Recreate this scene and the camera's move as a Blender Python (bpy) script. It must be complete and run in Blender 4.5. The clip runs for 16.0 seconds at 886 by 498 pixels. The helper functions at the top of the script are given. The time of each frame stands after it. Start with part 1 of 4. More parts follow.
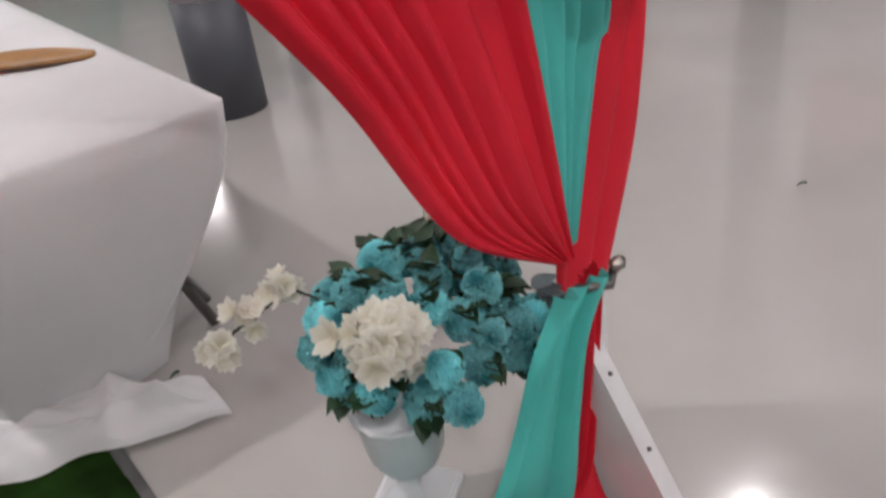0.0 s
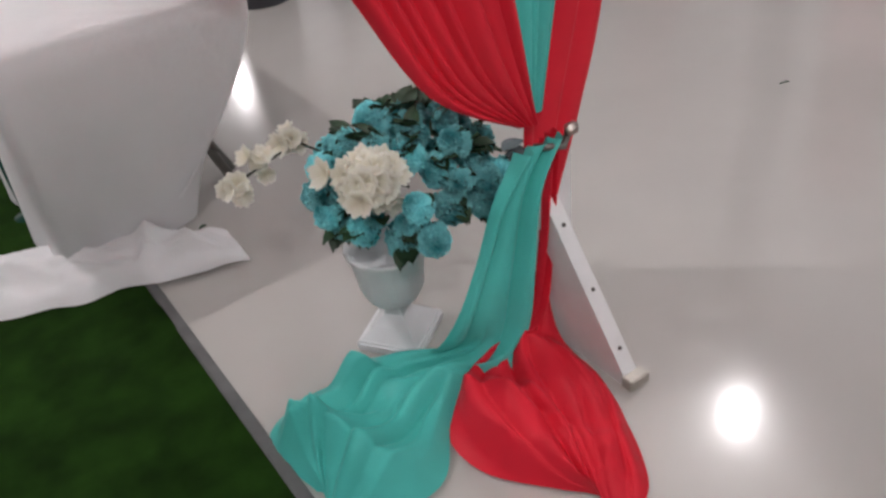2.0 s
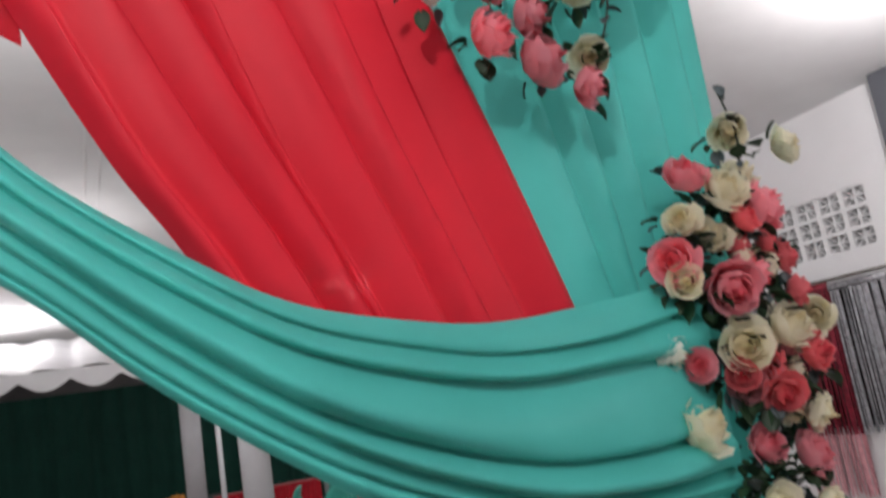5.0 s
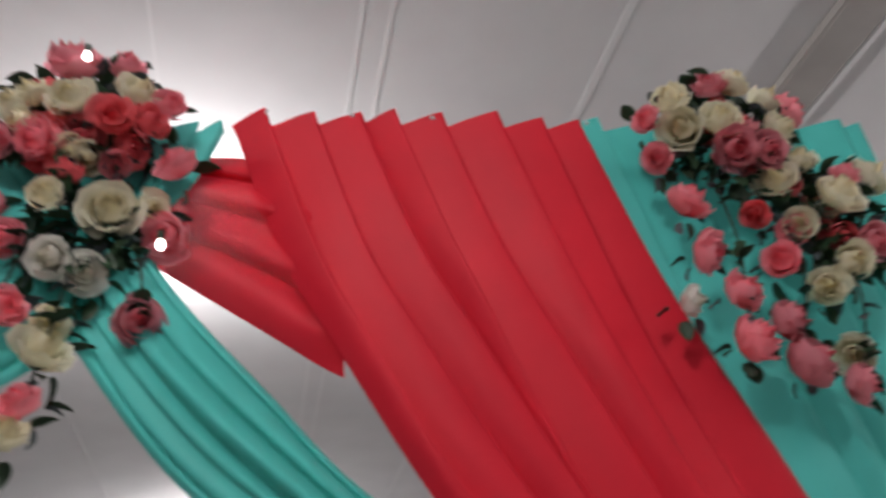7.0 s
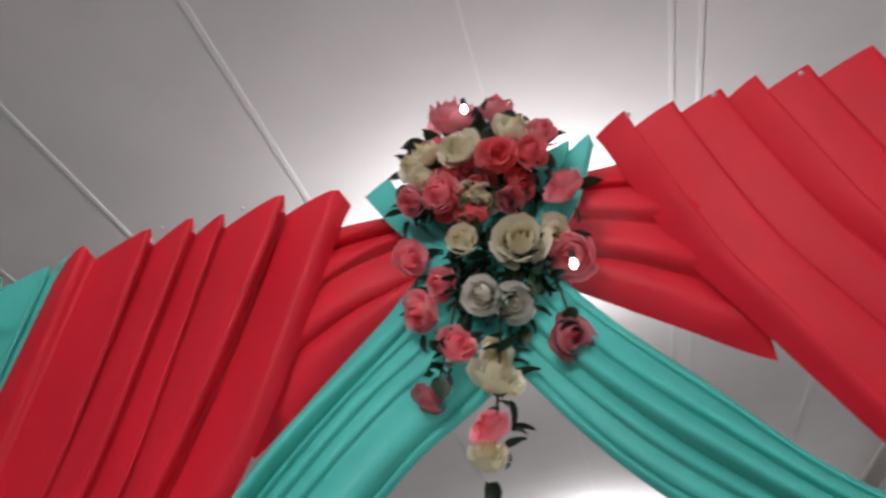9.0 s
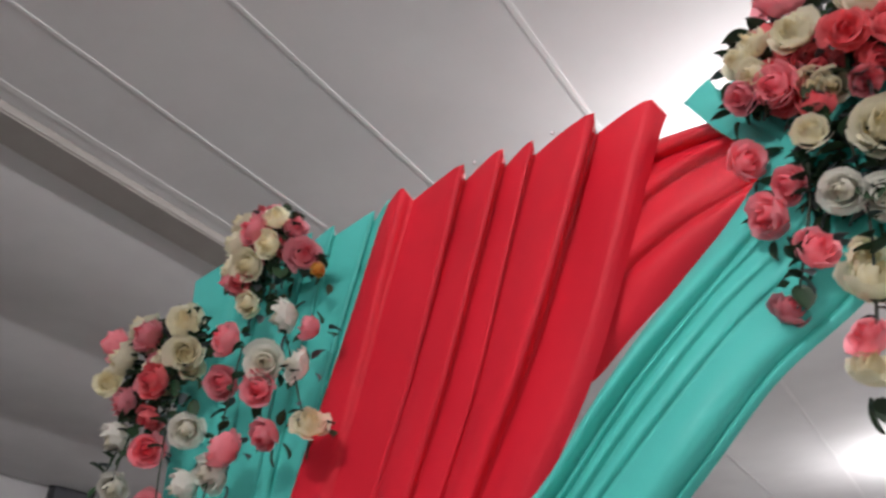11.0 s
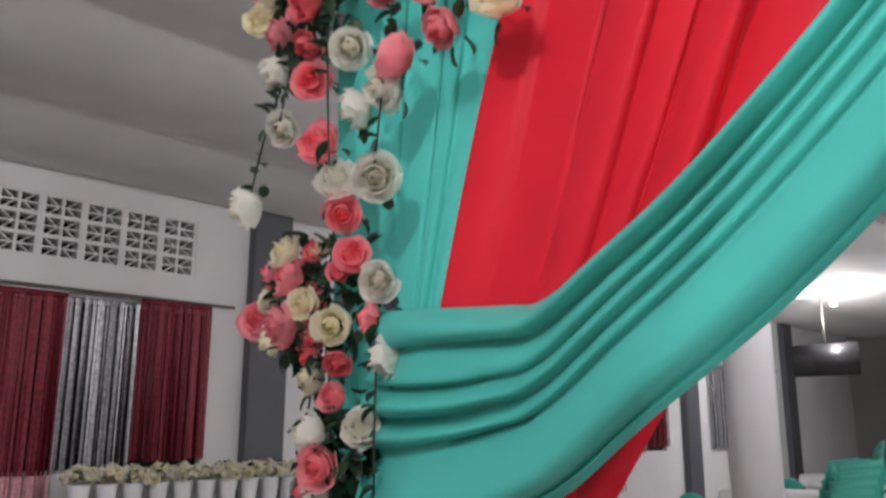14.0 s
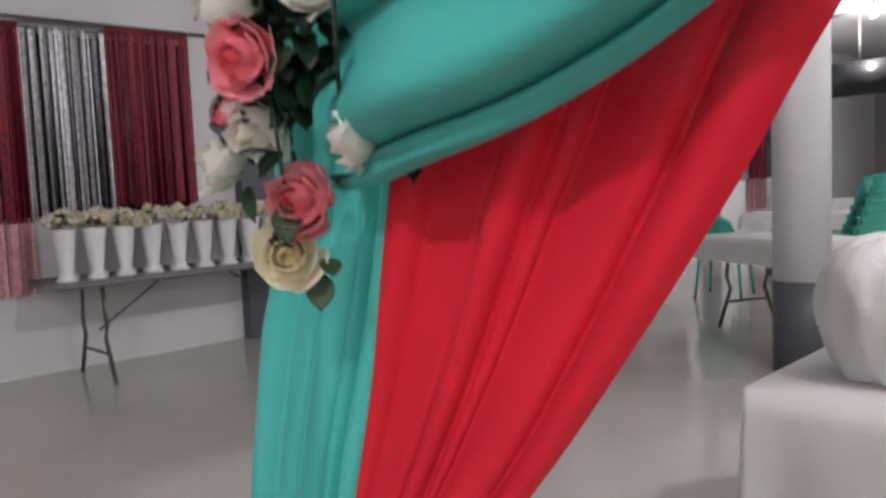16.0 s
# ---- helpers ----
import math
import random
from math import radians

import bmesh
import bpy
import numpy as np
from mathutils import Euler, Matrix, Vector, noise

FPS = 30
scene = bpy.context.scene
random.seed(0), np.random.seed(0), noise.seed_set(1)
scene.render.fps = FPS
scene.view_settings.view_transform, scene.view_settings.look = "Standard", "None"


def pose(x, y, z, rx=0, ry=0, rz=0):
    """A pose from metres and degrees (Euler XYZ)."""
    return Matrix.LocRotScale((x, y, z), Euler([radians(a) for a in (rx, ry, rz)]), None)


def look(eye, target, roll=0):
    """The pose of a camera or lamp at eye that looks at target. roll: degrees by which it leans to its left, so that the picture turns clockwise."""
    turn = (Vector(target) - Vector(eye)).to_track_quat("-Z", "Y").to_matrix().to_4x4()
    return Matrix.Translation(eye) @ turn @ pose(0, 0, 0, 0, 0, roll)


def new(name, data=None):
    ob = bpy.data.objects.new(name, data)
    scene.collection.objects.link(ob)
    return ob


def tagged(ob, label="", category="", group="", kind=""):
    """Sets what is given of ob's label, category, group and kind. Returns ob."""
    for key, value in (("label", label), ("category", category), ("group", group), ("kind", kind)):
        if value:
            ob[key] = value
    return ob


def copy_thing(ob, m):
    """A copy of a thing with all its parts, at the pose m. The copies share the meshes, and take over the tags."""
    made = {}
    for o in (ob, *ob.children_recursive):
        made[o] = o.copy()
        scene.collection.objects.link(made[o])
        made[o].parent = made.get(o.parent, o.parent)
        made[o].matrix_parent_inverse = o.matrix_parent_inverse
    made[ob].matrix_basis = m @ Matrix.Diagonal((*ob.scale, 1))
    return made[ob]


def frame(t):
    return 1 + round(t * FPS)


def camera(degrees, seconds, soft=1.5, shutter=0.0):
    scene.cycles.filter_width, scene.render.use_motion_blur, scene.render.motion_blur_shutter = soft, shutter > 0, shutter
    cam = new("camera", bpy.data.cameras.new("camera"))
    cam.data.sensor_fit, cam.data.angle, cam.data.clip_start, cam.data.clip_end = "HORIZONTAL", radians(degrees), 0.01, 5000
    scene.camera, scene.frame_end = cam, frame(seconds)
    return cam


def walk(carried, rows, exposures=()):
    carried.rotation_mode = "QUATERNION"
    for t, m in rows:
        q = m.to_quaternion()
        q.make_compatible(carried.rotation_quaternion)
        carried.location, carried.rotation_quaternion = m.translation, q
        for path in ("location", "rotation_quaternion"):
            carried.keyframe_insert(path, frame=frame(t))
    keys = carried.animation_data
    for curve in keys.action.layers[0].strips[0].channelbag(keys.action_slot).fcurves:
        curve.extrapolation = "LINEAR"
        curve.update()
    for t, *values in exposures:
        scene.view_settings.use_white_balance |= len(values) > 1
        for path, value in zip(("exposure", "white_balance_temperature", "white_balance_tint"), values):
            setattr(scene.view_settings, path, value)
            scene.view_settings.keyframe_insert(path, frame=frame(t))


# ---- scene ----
cam = camera(57.7, 16.0, soft=2.6, shutter=0.5)
PATH = [
    (0, (0.848, -0.874, 1.328), (1.841, 0.541, 0.323), -8.0),
    (0.5, (0.816, -0.957, 1.337), (1.759, 0.403, 0.214), -8.1),
    (1, (0.808, -1.075, 1.329), (1.649, 0.257, 0.098), -7.9),
    (1.5, (0.783, -1.143, 1.345), (1.596, 0.195, 0.1), -7.3),
    (2, (0.758, -1.173, 1.369), (1.6, 0.205, 0.188), -7.6),
    (2.5, (0.709, -1.185, 1.383), (1.61, 0.234, 0.299), -7.4),
    (3, (0.692, -1.209, 1.418), (1.729, 0.325, 0.661), -6.8),
    (3.5, (0.677, -1.237, 1.467), (1.74, 0.403, 1.043), -7.6),
    (4, (0.672, -1.234, 1.507), (1.677, 0.49, 1.382), -9.0),
    (4.2, (0.688, -1.212, 1.501), (1.63, 0.552, 1.502), -7.9),
    (4.5, (0.664, -1.239, 1.529), (1.536, 0.551, 1.72), -9.6),
    (4.7, (0.673, -1.216, 1.545), (1.539, 0.567, 1.813), -9.3),
    (6.8, (0.456, -1.272, 1.62), (1.038, 0.346, 2.642), -8.6),
    (7, (0.45, -1.275, 1.619), (0.925, 0.361, 2.668), -8.6),
    (7.5, (0.406, -1.26, 1.616), (0.647, 0.384, 2.73), -9.4),
    (8, (0.366, -1.281, 1.623), (0.353, 0.369, 2.754), -8.2),
    (8.5, (0.332, -1.288, 1.629), (0.16, 0.351, 2.763), -7.5),
    (9, (0.296, -1.303, 1.632), (0.017, 0.323, 2.763), -6.8),
    (9.5, (0.267, -1.316, 1.628), (-0.194, 0.262, 2.767), -4.8),
    (9.7, (0.247, -1.321, 1.643), (-0.286, 0.246, 2.766), -4.2),
    (11.8, (0.14, -1.259, 1.614), (-0.902, 0.147, 2.583), 2.4),
    (12, (0.124, -1.257, 1.608), (-0.925, 0.167, 2.541), 2.4),
    (12.5, (0.088, -1.227, 1.593), (-1.045, 0.214, 2.393), 2.2),
    (13, (0.015, -1.135, 1.572), (-1.245, 0.271, 2.233), 1.9),
    (13.5, (-0.084, -1.014, 1.543), (-1.423, 0.364, 2.099), 0.9),
    (14, (-0.171, -0.928, 1.494), (-1.562, 0.443, 1.927), 0.2),
    (14.5, (-0.34, -0.824, 1.454), (-1.7, 0.603, 1.791), -0.7),
    (15, (-0.463, -0.728, 1.4), (-1.817, 0.735, 1.565), -1.8),
    (15.5, (-0.561, -0.606, 1.333), (-1.954, 0.829, 1.322), -2.6),
    (16, (-0.668, -0.457, 1.274), (-2.107, 0.922, 1.112), -2.5),
]
walk(cam, [(t, look(eye, target, roll)) for t, eye, target, roll in PATH],
     [(0, 0.0), (2, -0.08), (3.5, 0.08), (4.7, 0.03), (7, -0.58), (9.5, -0.4), (12, 0.1), (13.5, 0.3), (14.5, 0.3), (16, 0.42)])

# ---- world and lamps ----
world = bpy.data.worlds.new("hall_surroundings")
scene.world = world
world.use_nodes = True
world.node_tree.nodes["Background"].inputs[0].default_value = (0.75, 0.8, 0.9, 1)
world.node_tree.nodes["Background"].inputs[1].default_value = 0.02

HALL_LEFT, HALL_RIGHT, HALL_BACK, HALL_FRONT, CEIL = -6.95, 5.55, 19.0, -6.5, 3.7
# The last two are unseen fill lamps, added to brighten the drape fronts.
LAMP_AND_FILL_SPOTS = [(0.12, 1.75, 120), (4.3, 1.0, 60), (-4.7, 6.5, 5), (4.2, 9.3, 55), (0.1, 6.5, 85), (-0.6, 11.6, 95),
              (-4.7, 12.0, 110), (4.3, 14.5, 25), (-0.1, -2.4, 122), (-0.6, -5.0, 14), (4.3, -3.4, 70)]
LAMP_COLOR = (1.0, 0.945, 0.95)


# ---- materials ----
def mat_base(name, rough=0.6, metal=0.0):
    m = bpy.data.materials.new(name)
    m.use_nodes = True
    nt = m.node_tree
    b = nt.nodes["Principled BSDF"]
    b.inputs["Roughness"].default_value = rough
    b.inputs["Metallic"].default_value = metal
    return m, nt, b


def noise_node(nt, scale, detail=4.0, rough=0.55, coord="Object"):
    tc = nt.nodes.new("ShaderNodeTexCoord")
    n = nt.nodes.new("ShaderNodeTexNoise")
    n.inputs["Scale"].default_value = scale
    n.inputs["Detail"].default_value = detail
    n.inputs["Roughness"].default_value = rough
    nt.links.new(tc.outputs[coord], n.inputs["Vector"])
    return n


def ramp_node(nt, src, stops):
    r = nt.nodes.new("ShaderNodeValToRGB")
    els = r.color_ramp.elements
    els[0].position, els[0].color = stops[0][0], (*stops[0][1], 1)
    els[1].position, els[1].color = stops[-1][0], (*stops[-1][1], 1)
    for p, c in stops[1:-1]:
        e = els.new(p)
        e.color = (*c, 1)
    nt.links.new(src, r.inputs[0])
    return r


def shade(c, k):
    return tuple(min(1.0, v * k) for v in c)


def surface(name, color, rough=0.6, metal=0.0, var=0.12, scale=3.0, fine=120.0, bump=0.05, rough_var=0.1, random_tint=0.0):
    """A plain surface with variation at two scales and a fine relief."""
    m, nt, b = mat_base(name, rough, metal)
    n1 = noise_node(nt, scale)
    n2 = noise_node(nt, fine, 3.0)
    r = ramp_node(nt, n1.outputs[0], [(0.3, shade(color, 1 - var)), (0.7, shade(color, 1 + var))])
    out = r.outputs[0]
    if random_tint:
        info = nt.nodes.new("ShaderNodeObjectInfo")
        hsv = nt.nodes.new("ShaderNodeHueSaturation")
        mr = nt.nodes.new("ShaderNodeMapRange")
        mr.inputs["To Min"].default_value, mr.inputs["To Max"].default_value = 1 - random_tint, 1 + random_tint
        nt.links.new(info.outputs["Random"], mr.inputs["Value"])
        nt.links.new(mr.outputs[0], hsv.inputs["Value"])
        nt.links.new(out, hsv.inputs["Color"])
        out = hsv.outputs[0]
    nt.links.new(out, b.inputs["Base Color"])
    rr = nt.nodes.new("ShaderNodeMapRange")
    rr.inputs["To Min"].default_value = max(0.02, rough - rough_var)
    rr.inputs["To Max"].default_value = min(1.0, rough + rough_var)
    nt.links.new(n1.outputs[0], rr.inputs["Value"])
    nt.links.new(rr.outputs[0], b.inputs["Roughness"])
    bp = nt.nodes.new("ShaderNodeBump")
    bp.inputs["Strength"].default_value = bump
    bp.inputs["Distance"].default_value = 0.005
    nt.links.new(n2.outputs[0], bp.inputs["Height"])
    nt.links.new(bp.outputs[0], b.inputs["Normal"])
    return m


def fabric(name, color, rough=0.55, sheen=0.25, thin=0.25, var=0.1, weave=900.0, crease=0.25, sheer=0.0):
    """Cloth: weave and soft creases, some light passing through it."""
    m, nt, b = mat_base(name, rough)
    n1 = noise_node(nt, 2.2, 5.0)
    r = ramp_node(nt, n1.outputs[0], [(0.3, shade(color, 1 - var)), (0.7, shade(color, 1 + var))])
    nt.links.new(r.outputs[0], b.inputs["Base Color"])
    b.inputs["Sheen Weight"].default_value = sheen
    b.inputs["Sheen Roughness"].default_value = 0.4
    b.inputs["Specular IOR Level"].default_value = 0.2
    n2 = noise_node(nt, weave, 1.0)
    n3 = noise_node(nt, 9.0, 4.0)
    mx = nt.nodes.new("ShaderNodeMath")
    mx.operation = "MULTIPLY_ADD"
    mx.inputs[1].default_value = 0.06
    nt.links.new(n2.outputs[0], mx.inputs[0])
    nt.links.new(n3.outputs[0], mx.inputs[2])
    bp = nt.nodes.new("ShaderNodeBump")
    bp.inputs["Strength"].default_value = crease
    bp.inputs["Distance"].default_value = 0.02
    nt.links.new(mx.outputs[0], bp.inputs["Height"])
    nt.links.new(bp.outputs[0], b.inputs["Normal"])
    if thin:
        tr = nt.nodes.new("ShaderNodeBsdfTranslucent")
        nt.links.new(r.outputs[0], tr.inputs["Color"])
        nt.links.new(bp.outputs[0], tr.inputs["Normal"])
        mix = nt.nodes.new("ShaderNodeMixShader")
        mix.inputs[0].default_value = thin
        nt.links.new(b.outputs[0], mix.inputs[1])
        nt.links.new(tr.outputs[0], mix.inputs[2])
        last = mix.outputs[0]
        if sheer:
            gap = nt.nodes.new("ShaderNodeBsdfTransparent")
            gap.inputs[0].default_value = (*(0.35 + 0.65 * c for c in color), 1)
            mix2 = nt.nodes.new("ShaderNodeMixShader")
            mix2.inputs[0].default_value = sheer
            nt.links.new(last, mix2.inputs[1])
            nt.links.new(gap.outputs[0], mix2.inputs[2])
            last = mix2.outputs[0]
        nt.links.new(last, nt.nodes["Material Output"].inputs["Surface"])
    return m


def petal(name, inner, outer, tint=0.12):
    """Rose petals: own deeper tone inside, with shade between petals painted in; lighter rims."""
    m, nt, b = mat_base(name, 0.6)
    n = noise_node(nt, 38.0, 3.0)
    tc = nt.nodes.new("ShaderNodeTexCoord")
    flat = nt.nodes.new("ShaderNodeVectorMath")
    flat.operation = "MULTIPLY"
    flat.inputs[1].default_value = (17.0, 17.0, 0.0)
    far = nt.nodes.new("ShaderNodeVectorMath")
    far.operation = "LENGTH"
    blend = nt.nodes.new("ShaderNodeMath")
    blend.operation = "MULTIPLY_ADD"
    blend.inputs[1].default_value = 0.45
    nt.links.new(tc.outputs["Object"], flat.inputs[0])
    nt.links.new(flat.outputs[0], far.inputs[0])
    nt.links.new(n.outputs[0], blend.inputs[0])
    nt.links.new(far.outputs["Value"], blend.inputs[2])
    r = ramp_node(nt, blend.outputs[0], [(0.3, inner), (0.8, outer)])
    info = nt.nodes.new("ShaderNodeObjectInfo")
    mr = nt.nodes.new("ShaderNodeMapRange")
    mr.inputs["To Min"].default_value, mr.inputs["To Max"].default_value = 1 - tint, 1 + tint
    hsv = nt.nodes.new("ShaderNodeHueSaturation")
    nt.links.new(info.outputs["Random"], mr.inputs["Value"])
    nt.links.new(mr.outputs[0], hsv.inputs["Value"])
    nt.links.new(r.outputs[0], hsv.inputs["Color"])
    nt.links.new(hsv.outputs[0], b.inputs["Base Color"])
    b.inputs["Sheen Weight"].default_value = 0.2
    tr = nt.nodes.new("ShaderNodeBsdfTranslucent")
    nt.links.new(hsv.outputs[0], tr.inputs["Color"])
    mix = nt.nodes.new("ShaderNodeMixShader")
    mix.inputs[0].default_value = 0.45
    nt.links.new(b.outputs[0], mix.inputs[1])
    nt.links.new(tr.outputs[0], mix.inputs[2])
    nt.links.new(mix.outputs[0], nt.nodes["Material Output"].inputs["Surface"])
    return m


def glow(name, color, strength):
    m = bpy.data.materials.new(name)
    m.use_nodes = True
    nt = m.node_tree
    nt.nodes.remove(nt.nodes["Principled BSDF"])
    e = nt.nodes.new("ShaderNodeEmission")
    e.inputs[0].default_value = (*color, 1)
    e.inputs[1].default_value = strength
    nt.links.new(e.outputs[0], nt.nodes["Material Output"].inputs["Surface"])
    return m


RED = fabric("red_satin", (0.7, 0.018, 0.038), rough=0.5, sheen=0.0, thin=0.08, crease=0.05, sheer=0.016)
TEAL = fabric("teal_satin", (0.095, 0.57, 0.51), rough=0.42, sheen=0.0, thin=0.2, crease=0.05, sheer=0.01)
WHITE_CLOTH = fabric("white_cloth", (0.86, 0.865, 0.875), rough=0.8, thin=0.12, var=0.04)
SHEET = fabric("white_sheet", (0.8, 0.8, 0.81), rough=0.6, thin=0.1, var=0.04, crease=0.8)
CEIL_CLOTH = fabric("ceiling_cloth", (0.7, 0.7, 0.71), rough=0.85, thin=0.0, var=0.05, crease=0.07)
FLOOR_MAT = surface("polished_floor", (0.47, 0.452, 0.428), rough=0.13, var=0.07, scale=0.9, fine=40, bump=0.012, rough_var=0.05)
WALL_WHITE = surface("white_wall", (0.67, 0.67, 0.68), rough=0.75, var=0.05, scale=1.3, fine=160, bump=0.08)
PAINT_GREY = surface("grey_paint", (0.085, 0.09, 0.105), rough=0.5, var=0.1, scale=2.0, fine=120, bump=0.06)
COLUMN_WHITE = surface("column_white", (0.76, 0.77, 0.8), rough=0.5, var=0.04, scale=2.0, bump=0.05)
BEAM_MAT = surface("beam_paint", (0.36, 0.34, 0.32), rough=0.7, var=0.08)
BATTEN_MAT = surface("batten_white", (0.77, 0.77, 0.78), rough=0.8, var=0.03)
GRASS = surface("artificial_grass", (0.012, 0.034, 0.005), rough=0.95, var=0.45, scale=9, fine=400, bump=0.9)
GRASS.node_tree.nodes["Principled BSDF"].inputs["Specular IOR Level"].default_value = 0.05
EDGE = surface("carpet_edge", (0.1, 0.1, 0.1), rough=0.7, var=0.2, scale=14)
DARK = surface("dark_opening", (0.012, 0.012, 0.014), rough=0.25, var=0.2)
WOOD_WHITE = surface("white_painted_wood", (0.78, 0.78, 0.78), rough=0.5, var=0.06, scale=9, fine=60, bump=0.15)
METAL = surface("grey_metal", (0.16, 0.15, 0.14), rough=0.4, metal=0.7, var=0.15, scale=20)
CLIP = surface("clip_metal", (0.45, 0.42, 0.38), rough=0.35, metal=0.9, var=0.15, scale=30)
PLASTIC_GREY = surface("table_plastic", (0.42, 0.42, 0.4), rough=0.55, var=0.06, scale=6)
TABLE_DARK = surface("dark_table_plastic", (0.2, 0.2, 0.2), rough=0.55, var=0.08, scale=6)
TEAL_PLASTIC = surface("teal_plastic", (0.055, 0.4, 0.32), rough=0.35, var=0.08, scale=5)
CERAMIC = surface("white_ceramic", (0.77, 0.78, 0.8), rough=0.35, var=0.05, scale=8, bump=0.08)
SPOON = surface("varnished_wood", (0.3, 0.15, 0.045), rough=0.35, var=0.3, scale=9, fine=60)
LEAF = surface("leaf_green", (0.02, 0.055, 0.022), rough=0.55, var=0.35, scale=25, random_tint=0.4)
LEAF_GREY = surface("leaf_grey", (0.1, 0.13, 0.14), rough=0.6, var=0.3, scale=25, random_tint=0.3)
STEM = surface("stem_dark", (0.02, 0.03, 0.016), rough=0.6, var=0.2)
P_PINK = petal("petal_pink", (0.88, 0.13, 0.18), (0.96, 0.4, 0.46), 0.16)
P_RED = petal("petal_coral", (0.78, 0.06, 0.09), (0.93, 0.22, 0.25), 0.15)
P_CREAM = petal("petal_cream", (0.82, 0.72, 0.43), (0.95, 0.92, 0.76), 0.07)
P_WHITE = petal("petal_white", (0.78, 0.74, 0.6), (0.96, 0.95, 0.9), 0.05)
P_YELLOW = petal("petal_yellow", (0.8, 0.3, 0.03), (0.9, 0.5, 0.1))
P_TEAL = petal("petal_teal", (0.06, 0.38, 0.42), (0.33, 0.8, 0.83), 0.25)
TINSEL_RED = surface("tinsel_red", (0.17, 0.006, 0.02), rough=0.45, metal=0.3, var=0.5, scale=30)
TINSEL_PINK = surface("tinsel_pink", (0.6, 0.3, 0.33), rough=0.3, metal=0.2, var=0.3, scale=30)
TINSEL_SILVER = surface("tinsel_silver", (0.3, 0.3, 0.32), rough=0.38, metal=0.7, var=0.4, scale=30)
STAGE_GREEN = fabric("stage_green", (0.006, 0.05, 0.035), rough=0.7, thin=0.0)
STAGE_RED = fabric("stage_red", (0.4, 0.01, 0.02), rough=0.7, thin=0.0)
BLACK = surface("black_plastic", (0.015, 0.015, 0.017), rough=0.3, var=0.1)
WALL_GREY = surface("far_wall", (0.2, 0.19, 0.19), rough=0.8, var=0.1, scale=0.7)
TUBE = glow("lamp_bulb", (1.0, 0.97, 0.95), 14.0)


# ---- helpers of this scene ----
def finish(bm, name, material, smooth=True):
    me = bpy.data.meshes.new(name)
    bm.to_mesh(me)
    bm.free()
    for mt in (material if isinstance(material, (list, tuple)) else [material]):
        me.materials.append(mt)
    if smooth:
        for p in me.polygons:
            p.use_smooth = True
    return me


def part(name, bm, material, parent=None, label="", smooth=True, m=None):
    me = bm if isinstance(bm, bpy.types.Mesh) else finish(bm, name, material, smooth)
    ob = new(name, me)
    if parent is not None:
        ob.parent = parent
    if m is not None:
        ob.matrix_basis = m
    if label:
        tagged(ob, label)
    return ob


def thing(name, m, label, category, group="", kind=""):
    return_ob = new(name)
    return_ob.empty_display_size = 0.05
    return_ob.matrix_basis = m
    return tagged(return_ob, label, category, group, kind)


def box(sx, sy, sz, at=(0, 0, 0), bev=0.0, bm=None, rot=None):
    """A box of that size whose middle is at `at`."""
    b = bmesh.new()
    bmesh.ops.create_cube(b, size=1, matrix=Matrix.Diagonal((sx, sy, sz, 1)))
    if bev:
        bmesh.ops.bevel(b, geom=b.edges[:], offset=bev, segments=2, affect="EDGES")
    m = Matrix.Translation(at) @ (rot.to_4x4() if rot is not None else Matrix.Identity(4))
    bmesh.ops.transform(b, matrix=m, verts=b.verts)
    if bm is None:
        return b
    me = bpy.data.meshes.new("tmp")
    b.to_mesh(me)
    b.free()
    bm.from_mesh(me)
    bpy.data.meshes.remove(me)
    return bm


def lathe(profile, seg=24, bm=None, ripple=0.0, lobes=12):
    """A turned body from (radius, height) pairs, fluted if ripple is given."""
    b = bm or bmesh.new()
    rings = []
    for r, z in profile:
        rings.append([b.verts.new(((r * (1 + ripple * math.cos(lobes * a))) * math.cos(a), (r * (1 + ripple * math.cos(lobes * a))) * math.sin(a), z))
                      for a in (2 * math.pi * i / seg for i in range(seg))])
    for q, w in zip(rings, rings[1:]):
        for i in range(seg):
            b.faces.new((q[i], q[(i + 1) % seg], w[(i + 1) % seg], w[i]))
    for ring, flip in ((rings[0], True), (rings[-1], False)):
        if profile[0 if flip else -1][0] > 1e-4:
            b.faces.new(ring[::-1] if flip else ring)
    return b


def tube(points, radius, seg=8, bm=None):
    """A round bar along the points."""
    b = bm or bmesh.new()
    pts = [Vector(p) for p in points]
    rings = []
    for i, p in enumerate(pts):
        d = (pts[min(i + 1, len(pts) - 1)] - pts[max(i - 1, 0)]).normalized()
        side = d.cross(Vector((0, 0, 1)))
        if side.length < 1e-3:
            side = d.cross(Vector((1, 0, 0)))
        side.normalize()
        up = side.cross(d)
        rings.append([b.verts.new(p + radius * (math.cos(a) * side + math.sin(a) * up)) for a in (2 * math.pi * k / seg for k in range(seg))])
    for q, w in zip(rings, rings[1:]):
        for i in range(seg):
            b.faces.new((q[i], q[(i + 1) % seg], w[(i + 1) % seg], w[i]))
    b.faces.new(rings[0][::-1])
    b.faces.new(rings[-1])
    return b


